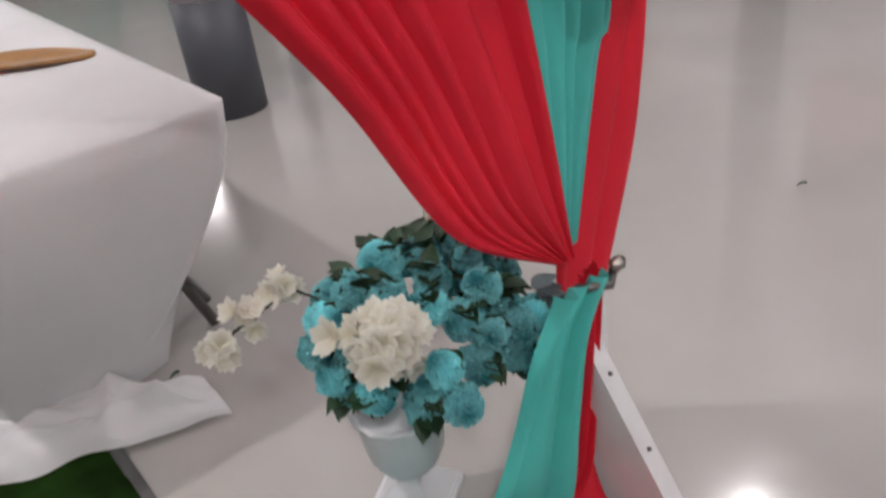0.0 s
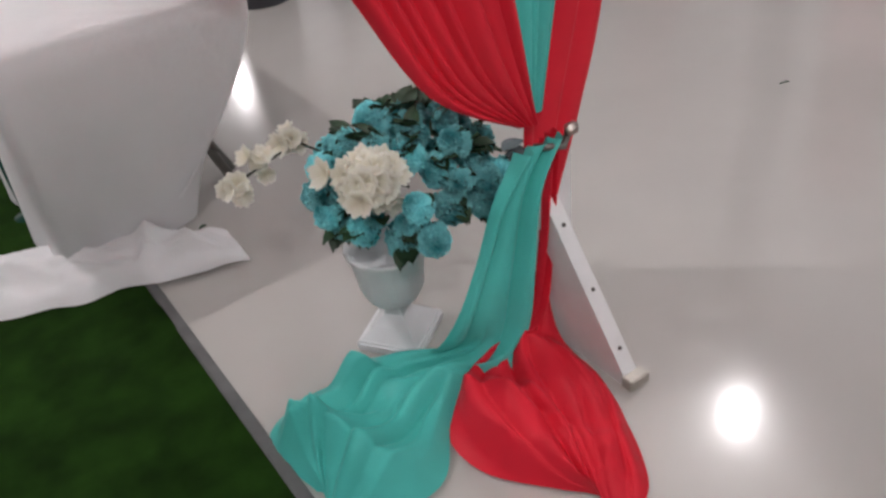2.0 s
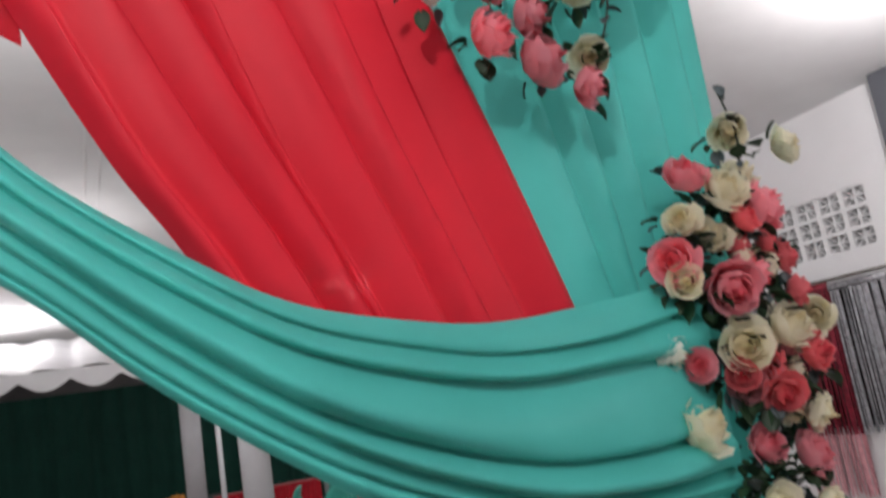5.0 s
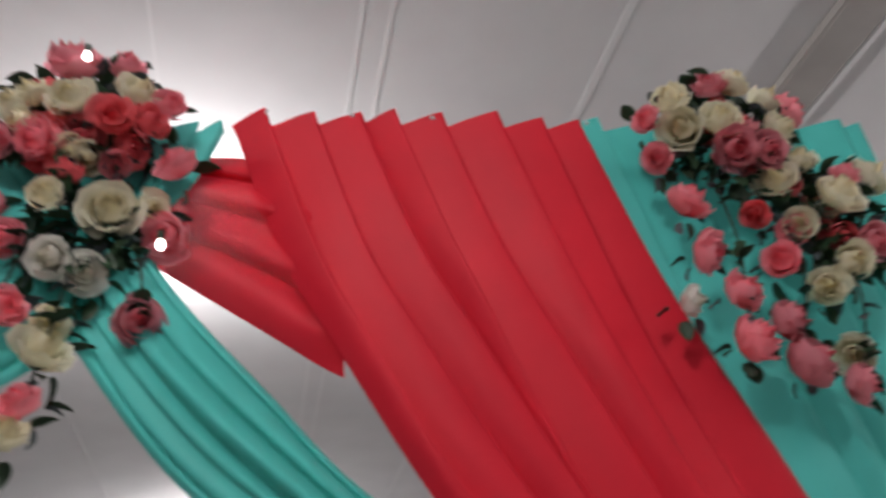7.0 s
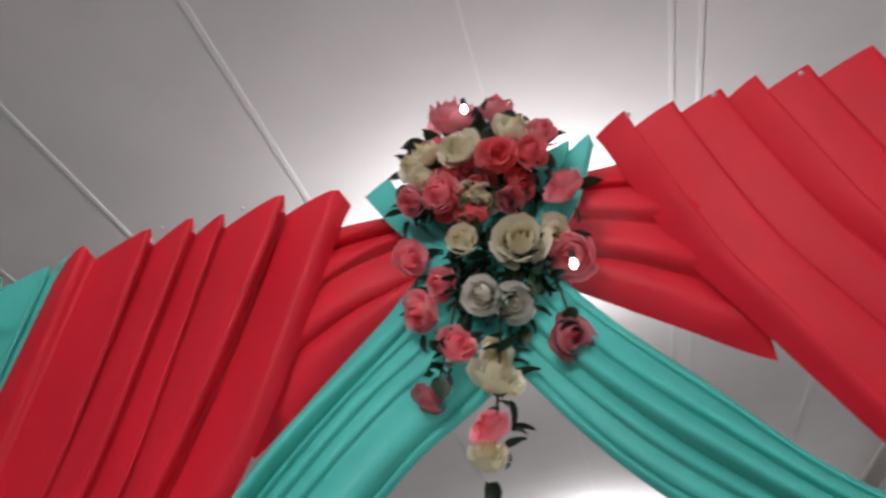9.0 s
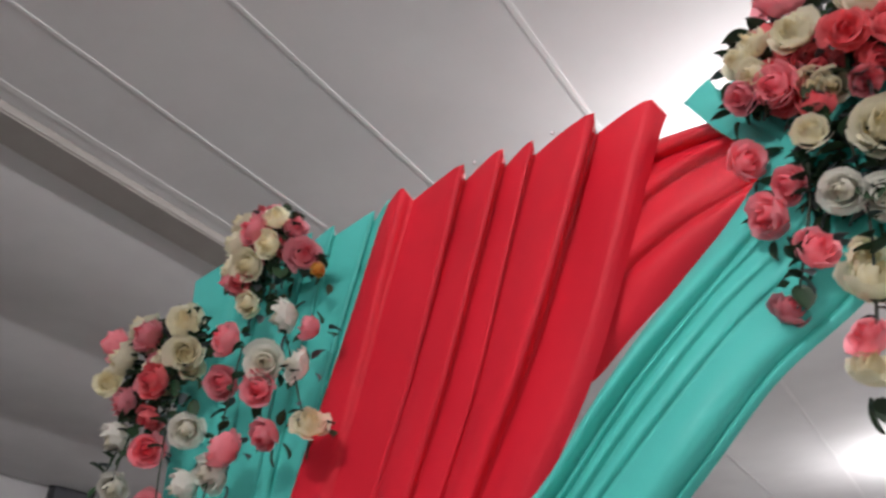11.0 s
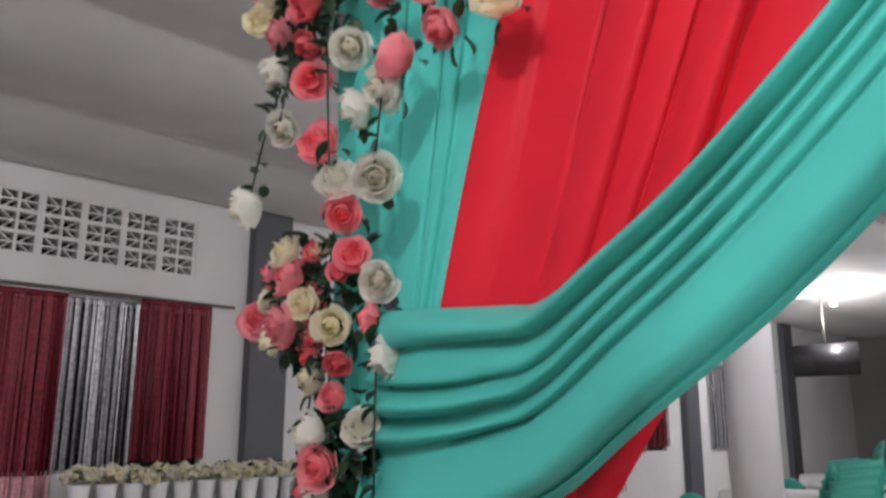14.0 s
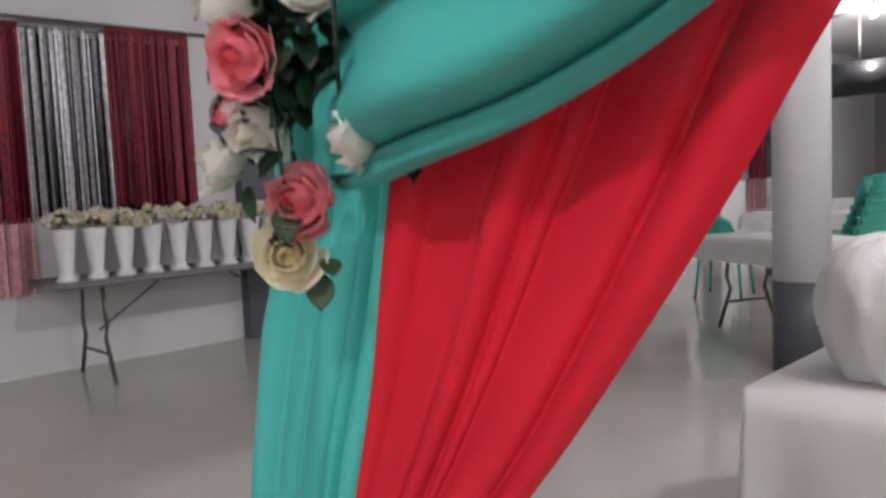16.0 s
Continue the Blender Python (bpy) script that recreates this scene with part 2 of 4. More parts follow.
def grid(nu, nv, f, bm=None, thick=0.0):
    """A sheet of nu x nv cells through f(u, v), u and v from 0 to 1."""
    b = bm or bmesh.new()
    rows = [[b.verts.new(f(i / nu, j / nv)) for i in range(nu + 1)] for j in range(nv + 1)]
    for j in range(nv):
        for i in range(nu):
            b.faces.new((rows[j][i], rows[j][i + 1], rows[j + 1][i + 1], rows[j + 1][i]))
    if thick:
        bmesh.ops.recalc_face_normals(b, faces=b.faces[:])
        bmesh.ops.solidify(b, geom=b.faces[:], thickness=thick)
    return b


def along(points):
    """A smooth curve through the points, as a function of 0 to 1."""
    pts = [Vector(p) for p in points]
    n = len(pts) - 1
    lens = [0.0]
    for a, c in zip(pts, pts[1:]):
        lens.append(lens[-1] + (c - a).length)

    def f(t):
        s = max(0.0, min(1.0, t)) * lens[-1]
        i = 0
        while i < n - 1 and s > lens[i + 1]:
            i += 1
        k = (s - lens[i]) / max(1e-6, lens[i + 1] - lens[i])
        p0, p1, p2, p3 = pts[max(i - 1, 0)], pts[i], pts[i + 1], pts[min(i + 2, n)]
        return 0.5 * ((2 * p1) + (p2 - p0) * k + (2 * p0 - 5 * p1 + 4 * p2 - p3) * k * k + (3 * p1 - p0 - 3 * p2 + p3) * k ** 3)
    return f


def folds(seed, n, sharp=0.75):
    """An uneven row of n folds over 0 to 1, between 0 and 1."""
    rnd = random.Random(seed)
    cuts = [0.0]
    for _ in range(n):
        cuts.append(cuts[-1] + rnd.uniform(0.4, 1.6))
    cuts = [c / cuts[-1] for c in cuts]
    high = [rnd.uniform(0.35, 1.0) for _ in range(n)]

    def f(u):
        u = max(0.0, min(0.9999, u))
        i = next(k for k in range(n) if u < cuts[k + 1])
        k = (u - cuts[i]) / (cuts[i + 1] - cuts[i])
        return high[i] * math.sin(math.pi * k) ** sharp
    return f


def crumples(x, y, seed):
    """Height of crossing creases in cloth thrown on a floor, about 0 to 1."""
    w = noise.noise_vector(Vector((x * 3.2, y * 3.2, seed)))
    x, y = x + 0.1 * w.x, y + 0.1 * w.y
    total = 0.0
    for k, (turn, step, high) in enumerate(((0.5, 16, 0.6), (2.1, 21, 0.45), (1.2, 33, 0.25))):
        s = (x * math.cos(turn) + y * math.sin(turn)) * step + seed + k
        mask = max(0.0, min(1.0, 0.55 + 1.6 * noise.noise(Vector((x * 4, y * 4, seed + 3.7 * k)))))
        total += high * mask * (1 - abs(math.sin(s))) ** 1.3
    return total


def smooth01(a, b, x):
    t = max(0.0, min(1.0, (x - a) / (b - a)))
    return t * t * (3 - 2 * t)


# ---- the hall ----
def structure(name, bm, material, label, smooth=False):
    return tagged(part(name, bm, material, smooth=smooth), label, "structure", kind="structure")


LENGTH, MID_Y = HALL_BACK - HALL_FRONT, (HALL_BACK + HALL_FRONT) / 2
MID_X, WIDTH = (HALL_LEFT + HALL_RIGHT) / 2, HALL_RIGHT - HALL_LEFT
structure("floor", box(WIDTH + 0.6, LENGTH + 0.6, 0.2, (MID_X, MID_Y, -0.1)), FLOOR_MAT, "polished pale grey stone floor with soft reflections")


def ceiling_height(x):
    if x < -2.7:
        k = (-2.7 - x) / 4.3
        return CEIL - 0.12 * k - 0.07 * abs(math.sin(math.pi * k * 3)) ** 0.8
    if x > 2.7:
        k = (x - 2.7) / 2.9
        return CEIL - 0.5 * k - 0.05 * abs(math.sin(math.pi * k * 2)) ** 0.8
    return CEIL


def ceiling_sheet():
    b = grid(120, 12, lambda u, v: (HALL_LEFT - 0.1 + u * (WIDTH + 0.2), HALL_FRONT + v * LENGTH, ceiling_height(HALL_LEFT - 0.1 + u * (WIDTH + 0.2))))
    return b


structure("ceiling", ceiling_sheet(), CEIL_CLOTH, "white ceiling lined with panels and hung cloth", smooth=True)
structure("ceiling_slab", box(WIDTH + 0.6, LENGTH + 0.6, 0.2, (MID_X, MID_Y, CEIL + 0.2)), WALL_WHITE, "concrete slab over the ceiling lining")
for bx, bw in ((-2.62, 0.2), (2.6, 0.2)):
    structure("ceiling_beam", box(bw, LENGTH, 0.05, (bx, MID_Y, CEIL - 0.025), 0.008), BEAM_MAT, "grey-brown painted ceiling beam")
for bx, bw in ((-2.44, 0.05), (-2.05, 0.03), (-1.42, 0.03), (-0.65, 0.035), (0.15, 0.02), (0.82, 0.03), (0.92, 0.03), (1.74, 0.05), (2.76, 0.06)):
    structure("ceiling_trim", box(bw * 0.8, LENGTH, 0.014, (bx, MID_Y, ceiling_height(bx) + 0.0045), 0.003), BATTEN_MAT, "white ceiling batten between the panels")

structure("wall_back", box(WIDTH + 0.6, 0.25, 4.0, (MID_X, HALL_BACK + 0.125, 2.0)), WALL_GREY, "grey far wall of the hall")
structure("wall_front", box(WIDTH + 0.6, 0.25, 4.0, (MID_X, HALL_FRONT - 0.125, 2.0)), WALL_WHITE, "white plastered wall of the hall")


def side_wall(name, x, side, wins, blocks):
    """A plastered wall along the hall with openings; wins and blocks give (y0, y1, z0, z1)."""
    holes = sorted(wins + blocks)
    ys = sorted({HALL_FRONT, HALL_BACK, *(h[0] for h in holes), *(h[1] for h in holes)})
    b = bmesh.new()
    for a, c in zip(ys, ys[1:]):
        if c - a < 1e-4:
            continue
        mid = (a + c) / 2
        cut = sorted((h[2], h[3]) for h in holes if h[0] < mid < h[1])
        z = 0.0
        for z0, z1 in cut + [(4.0, 4.0)]:
            if z0 - z > 1e-3:
                box(0.25, c - a, z0 - z, (x + side * 0.125, mid, (z0 + z) / 2), bm=b)
            z = z1
    return structure(name, b, WALL_WHITE, "white plastered wall with barred windows and vent blocks")


# window bays along each wall: window (y0, y1, z0, z1) and vent panel above
LEFT_WINS = [(-2.9, -0.1, 1.15, 2.5), (0.2, 2.72, 1.15, 2.5), (4.2, 6.7, 1.15, 2.5), (8.2, 10.7, 1.15, 2.5), (12.2, 14.7, 1.15, 2.5)]
LEFT_BLOCKS = [(-2.7, -0.3, 2.83, 3.35), (0.16, 2.55, 2.83, 3.35), (4.3, 6.6, 2.83, 3.35), (8.3, 10.6, 2.83, 3.35)]
RIGHT_WINS = [(-3.0, -0.7, 0.95, 1.95), (-0.4, 1.5, 0.95, 1.95), (2.32, 4.4, 0.95, 1.95), (5.6, 7.6, 0.95, 1.95), (9.0, 11.0, 0.95, 1.95)]
RIGHT_BLOCKS = [(-0.4, 1.4, 2.15, 2.58), (2.36, 3.6, 2.15, 2.58), (5.6, 7.4, 2.15, 2.58)]
side_wall("wall_left", HALL_LEFT, -1, LEFT_WINS, LEFT_BLOCKS)
side_wall("wall_right", HALL_RIGHT, 1, RIGHT_WINS, RIGHT_BLOCKS)
for x, side in ((HALL_LEFT - 0.4, -1), (HALL_RIGHT + 0.4, 1)):
    structure("backdrop", box(0.1, LENGTH, 4.0, (x, MID_Y, 2.0)), DARK, "dark night outside the windows")


def pilaster(x, y0, y1, top, side):
    structure("pilaster", box(0.12, y1 - y0, top, (x - side * 0.055, (y0 + y1) / 2, top / 2), 0.006), PAINT_GREY, "dark grey painted wall pilaster")


for y in (-0.75, 3.1, 7.2, 11.2, 15.2):
    pilaster(HALL_LEFT, y, y + 0.42, 3.58, -1)
for y in (-0.7, 1.8, 4.9, 8.2):
    pilaster(HALL_RIGHT, y, y + 0.26, 3.3, 1)


def window_unit(name, x, side, y0, y1, z0, z1):
    w = thing(name, pose(x + side * 0.12, (y0 + y1) / 2, z0), "dark window with black metal frame", "window", kind="structure")
    L, H = y1 - y0, z1 - z0
    part("pane", box(0.01, L, H, (0.04, 0, H / 2)), DARK, w)
    for yy in np.linspace(-L / 2 + 0.02, L / 2 - 0.02, 4):
        part("window_frame", box(0.05, 0.04, H, (0, yy, H / 2), 0.004), BLACK, w)
    for zz in (0.02, H - 0.02):
        part("window_frame", box(0.05, L, 0.04, (0.004, 0, zz), 0.004), BLACK, w)


k = 1
for x, side, wins in ((HALL_LEFT, -1, LEFT_WINS), (HALL_RIGHT, 1, RIGHT_WINS)):
    for y0, y1, z0, z1 in wins:
        window_unit("window_%d" % k, x, side, y0, y1, z0, z1)
        k += 1


def block_mesh(w, h):
    """One pierced vent block: a frame, a cross and four small quarter ribs."""
    b = bmesh.new()
    t, d = 0.09 * w, 0.12
    for s in (-1, 1):
        box(d, t, h, (0, s * (w / 2 - t / 2), 0), bm=b)
        box(d, w - 2 * t, h * 0.1, (0, 0, s * h * 0.45), bm=b)
    box(d * 0.8, w * 0.07, h * 0.86, (0, 0, 0), bm=b)
    box(d * 0.78, w * 0.86, h * 0.08, (0, 0, 0), bm=b)
    for sy in (-1, 1):
        for sz in (-1, 1):
            box(d * 0.7, w * 0.34, h * 0.055, (0, sy * w * 0.24, sz * h * 0.25), bm=b, rot=Euler((sy * sz * radians(38), 0, 0)).to_matrix())
    return finish(b, "vent_block", WALL_WHITE, False)


def block_panel(x, side, y0, y1, z0, z1, cols):
    p = thing("vent_panel", pose(x + side * 0.07, y0, z0), "white pierced concrete vent block panel high in the wall", "vent panel", kind="structure")
    w, h = (y1 - y0) / cols, (z1 - z0) / 3
    me = block_mesh(w, h)
    for i in range(cols):
        for j in range(3):
            part("vent_block", me, None, p, m=pose(0, (i + 0.5) * w, (j + 0.5) * h))


for r in LEFT_BLOCKS:
    block_panel(HALL_LEFT, -1, *r, cols=max(4, round((r[1] - r[0]) / 0.33)))
for r in RIGHT_BLOCKS:
    block_panel(HALL_RIGHT, 1, *r, cols=max(3, round((r[1] - r[0]) / 0.21)))


def tinsel(x, side, y0, y1, z0, z1, material, label, seed, fade=None, dens=90):
    """A fringe curtain of thin hanging strips on a rod pocket."""
    rnd = random.Random(seed)
    c = thing("fringe_curtain", pose(x - side * 0.05, (y0 + y1) / 2, z0), label, "curtain", "tinsel curtains at the windows")
    L, H = y1 - y0, z1 - z0
    part("header", box(0.012, L, 0.05, (0, 0, H - 0.025), 0.003), material, c)
    b, b2 = bmesh.new(), bmesh.new()
    n = int(dens * L)
    for i in range(n):
        y = -L / 2 + L * (i + rnd.random()) / n
        wv, dx = rnd.uniform(0.004, 0.012), rnd.uniform(-0.015, 0.015)
        tw = rnd.uniform(-0.9, 0.9)
        zb = rnd.uniform(-0.01, 0.03)
        for target, za, zc in ((b, H - 0.04, zb if not fade else fade), (b2, fade or 0, zb)):
            if target is b2 and not fade:
                continue
            prev = None
            for s in range(4):
                zz = za + (zc - za) * s / 3
                a = tw * (0.5 + s / 3)
                p, q = (dx + wv * math.sin(a), y - wv * math.cos(a), zz), (dx - wv * math.sin(a), y + wv * math.cos(a), zz)
                cur = (target.verts.new(p), target.verts.new(q))
                if prev:
                    target.faces.new((prev[0], prev[1], cur[1], cur[0]))
                prev = cur
    tagged(part("fringe", b, material, c), kind="stuff")
    if fade:
        tagged(part("fringe", b2, TINSEL_PINK, c, "pale pink lower strips"), kind="stuff")
    else:
        b2.free()
    return c


RT = "dark red metallic tinsel fringe curtain at the window"
ST = "silver metallic tinsel fringe curtain at the window"
for i, off in enumerate((-3.1, 0.0, 4.0, 8.0, 12.0)):
    tinsel(HALL_LEFT, -1, 2.05 + off, 2.72 + off, 1.2, 2.58, TINSEL_RED, RT, 10 + i)
    tinsel(HALL_LEFT, -1, 1.44 + off, 2.05 + off, 1.13, 2.56, TINSEL_SILVER, ST, 20 + i, dens=65)
    tinsel(HALL_LEFT, -1, 0.7 + off, 1.44 + off, 0.6, 2.55, TINSEL_RED, RT + ", pink below", 30 + i, fade=0.52)
    tinsel(HALL_LEFT, -1, 0.1 + off, 0.7 + off, 1.13, 2.55, TINSEL_SILVER, ST, 40 + i, dens=65)
    rod = thing("curtain_rod", pose(HALL_LEFT + 0.05, 1.5 + off, 2.585), "thin dark metal curtain rod above the window", "rod", "curtain rods")
    part("rod", tube([(0, -1.5, 0), (0, 1.45, 0)], 0.012), METAL, rod)
for i, off in enumerate((-2.75, 0.0, 3.3)):
    tinsel(HALL_RIGHT, 1, 2.34 + off, 2.8 + off, 0.92, 1.96, TINSEL_SILVER, ST, 50 + i, dens=65)
    tinsel(HALL_RIGHT, 1, 2.8 + off, 3.3 + off, 0.5, 1.98, TINSEL_RED, RT + ", pink below", 60 + i, fade=0.42)
    tinsel(HALL_RIGHT, 1, 3.3 + off, 3.8 + off, 0.92, 1.96, TINSEL_SILVER, ST, 70 + i, dens=65)
    tinsel(HALL_RIGHT, 1, 3.8 + off, 4.3 + off, 0.5, 1.98, TINSEL_RED, RT + ", pink below", 80 + i, fade=0.42)
    rod = thing("curtain_rod", pose(HALL_RIGHT - 0.05, 3.3 + off, 1.99), "thin dark metal curtain rod above the window", "rod", "curtain rods")
    part("rod", tube([(0, -1.0, 0), (0, 1.0, 0)], 0.012), METAL, rod)


def column(x, y, r=0.17, base=0.58):
    c = thing("column", pose(x, y, 0), "round white column with dark grey painted base", "column", "columns of the hall", kind="structure")
    part("column_base", lathe([(r + 0.004, 0), (r + 0.004, base)], 32), PAINT_GREY, c, "dark grey painted lower part")
    part("shaft", lathe([(r, base - 0.01), (r, 3.75)], 32), COLUMN_WHITE, c)


for x, y in ((2.36, 2.95), (2.46, 8.4), (2.4, 13.6), (-2.72, 4.6), (-2.75, 9.9), (-2.75, 15.2)):
    column(x, y)


def ceiling_light(x, y, watts):
    z = ceiling_height(x)
    c = thing("ceiling_light", pose(x, y, z), "bare lit white bulb in short ceiling holder; two are added fill", "lamp", "ceiling lights")
    part("holder", lathe([(0.05, 0.0), (0.05, -0.02), (0.022, -0.035), (0.022, -0.11), (0.0, -0.11)], 16), COLUMN_WHITE, c)
    part("bulb", lathe([(0.02, -0.11), (0.04, -0.15), (0.048, -0.19), (0.036, -0.225), (0.0, -0.24)], 16), TUBE, c, "glowing white bulb")
    lamp = bpy.data.lights.new("ceiling_and_fill_lamp", "POINT")
    lamp.shadow_soft_size, lamp.energy, lamp.color = 0.045, watts, LAMP_COLOR
    new("ceiling_and_fill_lamp", lamp).matrix_basis = pose(x, y, z - 0.33)


for x, y, w in LAMP_AND_FILL_SPOTS:
    ceiling_light(x, y, w)

# ---- the draped arch ----
BAR_Z = 2.75
arch = thing("wooden_stand", pose(0, 0, 0), "white wooden arch standing under the drapes", "arch stand")
part("top_bar", tube([(-1.62, 0.22, BAR_Z - 0.02), (-0.9, 0.2, BAR_Z - 0.05), (-0.2, 0.1, BAR_Z - 0.08), (1.97, 0.08, BAR_Z - 0.06)], 0.018), WOOD_WHITE, arch)
for px, py in ((-1.6, 0.22), (1.88, 0.1)):
    part("post", box(0.06, 0.06, BAR_Z - 0.08, (px, py, (BAR_Z - 0.08) / 2), 0.004), WOOD_WHITE, arch, smooth=False)
    bx = px + (-0.135 if px > 0 else 0.12)
    g = bmesh.new()
    tri = ((py - 0.1, 0.44), (py - 0.39, 0.03), (py - 0.39, 0.0), (py - 0.08, 0.0), (py - 0.08, 0.44))
    va = [g.verts.new((bx - 0.02, y, z)) for y, z in tri]
    vb = [g.verts.new((bx + 0.02, y, z)) for y, z in tri]
    g.faces.new(va)
    g.faces.new(vb[::-1])
    for i in range(5):
        g.faces.new((va[i], vb[i], vb[(i + 1) % 5], va[(i + 1) % 5]))
    bmesh.ops.recalc_face_normals(g, faces=g.faces[:])
    part("brace", g, WOOD_WHITE, arch, "slanting white brace board", smooth=False)
    part("foot_cap", box(0.06, 0.03, 0.03, (bx + 0.005, py - 0.402, 0.016), 0.003), CLIP, arch, "grey metal foot cap", smooth=False)
    for zz in (0.08, 0.2, 0.33):
        part("screw", lathe([(0.005, -0.002), (0.004, 0.002)], 8), METAL, arch, m=pose(bx, py - 0.39 + 0.29 * (zz - 0.03) / 0.41 - 0.003, zz + 0.003, 58, 0, 0))


def set_back(x):
    """How far the cloth stands behind the plane of the crown: the far half of the arch is turned back a little."""
    return 0.14 * smooth01(0.1, 1.1, -x)


def sheet(us, vs, f):
    """A cloth sheet through f(u, v) over the given stations."""
    b = bmesh.new()
    rows = [[b.verts.new(f(u, v)) for u in us] for v in vs]
    for q, w in zip(rows, rows[1:]):
        for i in range(len(us) - 1):
            b.faces.new((q[i], q[i + 1], w[i + 1], w[i]))
    return b


def stations(widths, steps):
    """Fold edges over 0 to 1 and the (fold, share) stations across them."""
    edges = [sum(widths[:i]) / sum(widths) for i in range(len(widths) + 1)]
    cols = [(i, k) for i in range(len(widths)) for k in steps[:-1]] + [(len(widths) - 1, steps[-1])]
    return edges, cols


PLEAT_STEPS = (0, 0.08, 0.18, 0.3, 0.42, 0.54, 0.66, 0.74, 0.8, 0.85, 0.9, 0.95, 1)


def hanging(name, inner, outer, seed, widths, amp, y0, material, parent, label="", nv=80, turn=1, peaks=0.024, crisp=0.4, broad=0.0):
    """Pleated cloth between an inner and an outer edge, each a list of (x, z) from the top down: knife pleats at the bar that soften on the way down."""
    rnd = random.Random(seed)
    fa, fb = along([(x, 0, z) for x, z in inner]), along([(x, 0, z) for x, z in outer])
    edges, cols = stations(widths, PLEAT_STEPS)
    deep = [rnd.uniform(0.3, 1.0) for _ in widths]
    phase = [rnd.uniform(0, 6.3) for _ in range(len(widths) + 1)]

    def edge(i, v):
        if i in (0, len(widths)):
            return edges[i]
        return edges[i] + 0.36 * min(widths) / sum(widths) * math.sin(4.0 * v + phase[i]) * smooth01(0.05, 0.4, v)

    def f(col, v):
        i, k = col
        kk = k if turn > 0 else 1 - k
        if kk < 0.8:
            xs, ys = kk / 0.8 * 1.12, 0.7 * kk / 0.8 + 0.3 * math.sin(math.pi / 2 * kk / 0.8)
        else:
            xs, ys = 1.12 - (kk - 0.8) / 0.2 * 0.12, 1 - (kk - 0.8) / 0.2
        xs = xs if turn > 0 else 1 - xs
        soft = 1 - (1 - crisp) * smooth01(0.04, 0.55, v)
        x = k + (xs - k) * soft * (0.25 if i in (0, len(widths) - 1) else 1.0)
        h = ys * soft + (1 - soft) * math.sin(math.pi * k) ** 1.2
        a, c = edge(i, v), edge(i + 1, v)
        p, q = fa(v), fb(v)
        strip = (q - p).length * (c - a)
        d = max(0.012, min(amp, 0.95 * strip)) * (deep[i] + (0.9 - deep[i]) * (1 - smooth01(0.0, 0.25, v))) * (0.75 + 0.25 * math.sin(4.2 * v + phase[i]))
        p = p.lerp(q, a + (c - a) * x)
        y = y0 + set_back(p.x) - d * h - broad * (0.5 + 0.5 * math.sin(13 * (a + (c - a) * k) + 1.5 * v + phase[0])) * smooth01(0.1, 0.4, v) * (1 - smooth01(0.6, 1.0, v))
        return (p.x, y, p.z + peaks * (h - 0.5) * (1 - smooth01(0.0, 0.03, v)))
    return part(name, sheet(cols, [j / nv for j in range(nv + 1)], f), material, parent, label)


FOLD_STEPS = (0, 0.06, 0.14, 0.24, 0.36, 0.48, 0.6, 0.72, 0.82, 0.9, 0.96, 1)


def swag(name, upper, lower, seed, widths, amp, y0, material, parent, label="", nu=110, stand=0.0):
    """A sash hung in a bow between an upper and a lower edge; rounded folds run along it and roll over downwards."""
    rnd = random.Random(seed)
    fa, fb = along([(x, 0, z) for x, z in upper]), along([(x, 0, z) for x, z in lower])
    edges, cols = stations(widths, FOLD_STEPS)
    deep = [rnd.uniform(0.7, 1.0) for _ in widths]
    phase = [rnd.uniform(0, 6.3) for _ in range(len(widths) + 1)]

    def edge(i, u):
        if i in (0, len(widths)):
            return edges[i]
        return edges[i] + 0.035 * math.sin(3.4 * u + phase[i]) * smooth01(0.0, 0.2, u) * (1 - smooth01(0.85, 1.0, u))

    def f(u, col):
        i, k = col
        a, c = edge(i, u), edge(i + 1, u)
        p, q = fa(u), fb(u)
        strip = (q - p).length * (c - a)
        h = math.sin(math.pi * k) ** 0.9
        roll = 0.3 * h * (0 if i == len(widths) - 1 else 1)
        off = smooth01(0.1, 0.3, u) * (1 - smooth01(0.88, 1.0, u)) if stand else 0.0
        d = min(amp, 1.05 * strip) * (0.45 + 0.55 * off if stand else 1.0) * deep[i] * (0.75 + 0.25 * math.sin(3.7 * u + phase[i]))
        ripple = 0.006 * math.sin(9 * k + 14 * u + phase[i]) * smooth01(0.6, 1.0, u)
        v = a + (c - a) * (k + roll)
        p = p.lerp(q, v)
        return (p.x, y0 - stand * off + set_back(p.x) - d * h - 0.03 * math.sin(math.pi * min(1, v)) * math.sin(math.pi * u) - ripple, p.z)
    return part(name, sheet([j / nu for j in range(nu + 1)], cols, f), material, parent, label)


drape_r = thing("arch_drape", pose(0, 0, 0), "red and teal satin drape tied back at the post", "drape", "arch drapes")
drape_l = thing("arch_drape", pose(0, 0, 0), "red and teal satin drape tied back at the other post", "drape", "arch drapes")
R_IN = [(0.42, 2.76), (0.51, 2.44), (0.6, 2.25), (0.73, 1.99), (0.83, 1.83), (1.03, 1.46), (1.19, 1.2), (1.34, 0.98), (1.5, 0.7), (1.71, 0.55)]
R_OUT = [(1.19, 2.765), (1.29, 2.35), (1.4, 1.99), (1.49, 1.69), (1.62, 1.25), (1.7, 0.9), (1.765, 0.54)]
hanging("red_curtain", R_IN, R_OUT, 5, (0.8, 0.85, 1.0, 0.75, 1.05, 1.25, 1.15, 1.2), 0.056, 0.02, RED, drape_r, "pleated red satin curtain", broad=0.02)
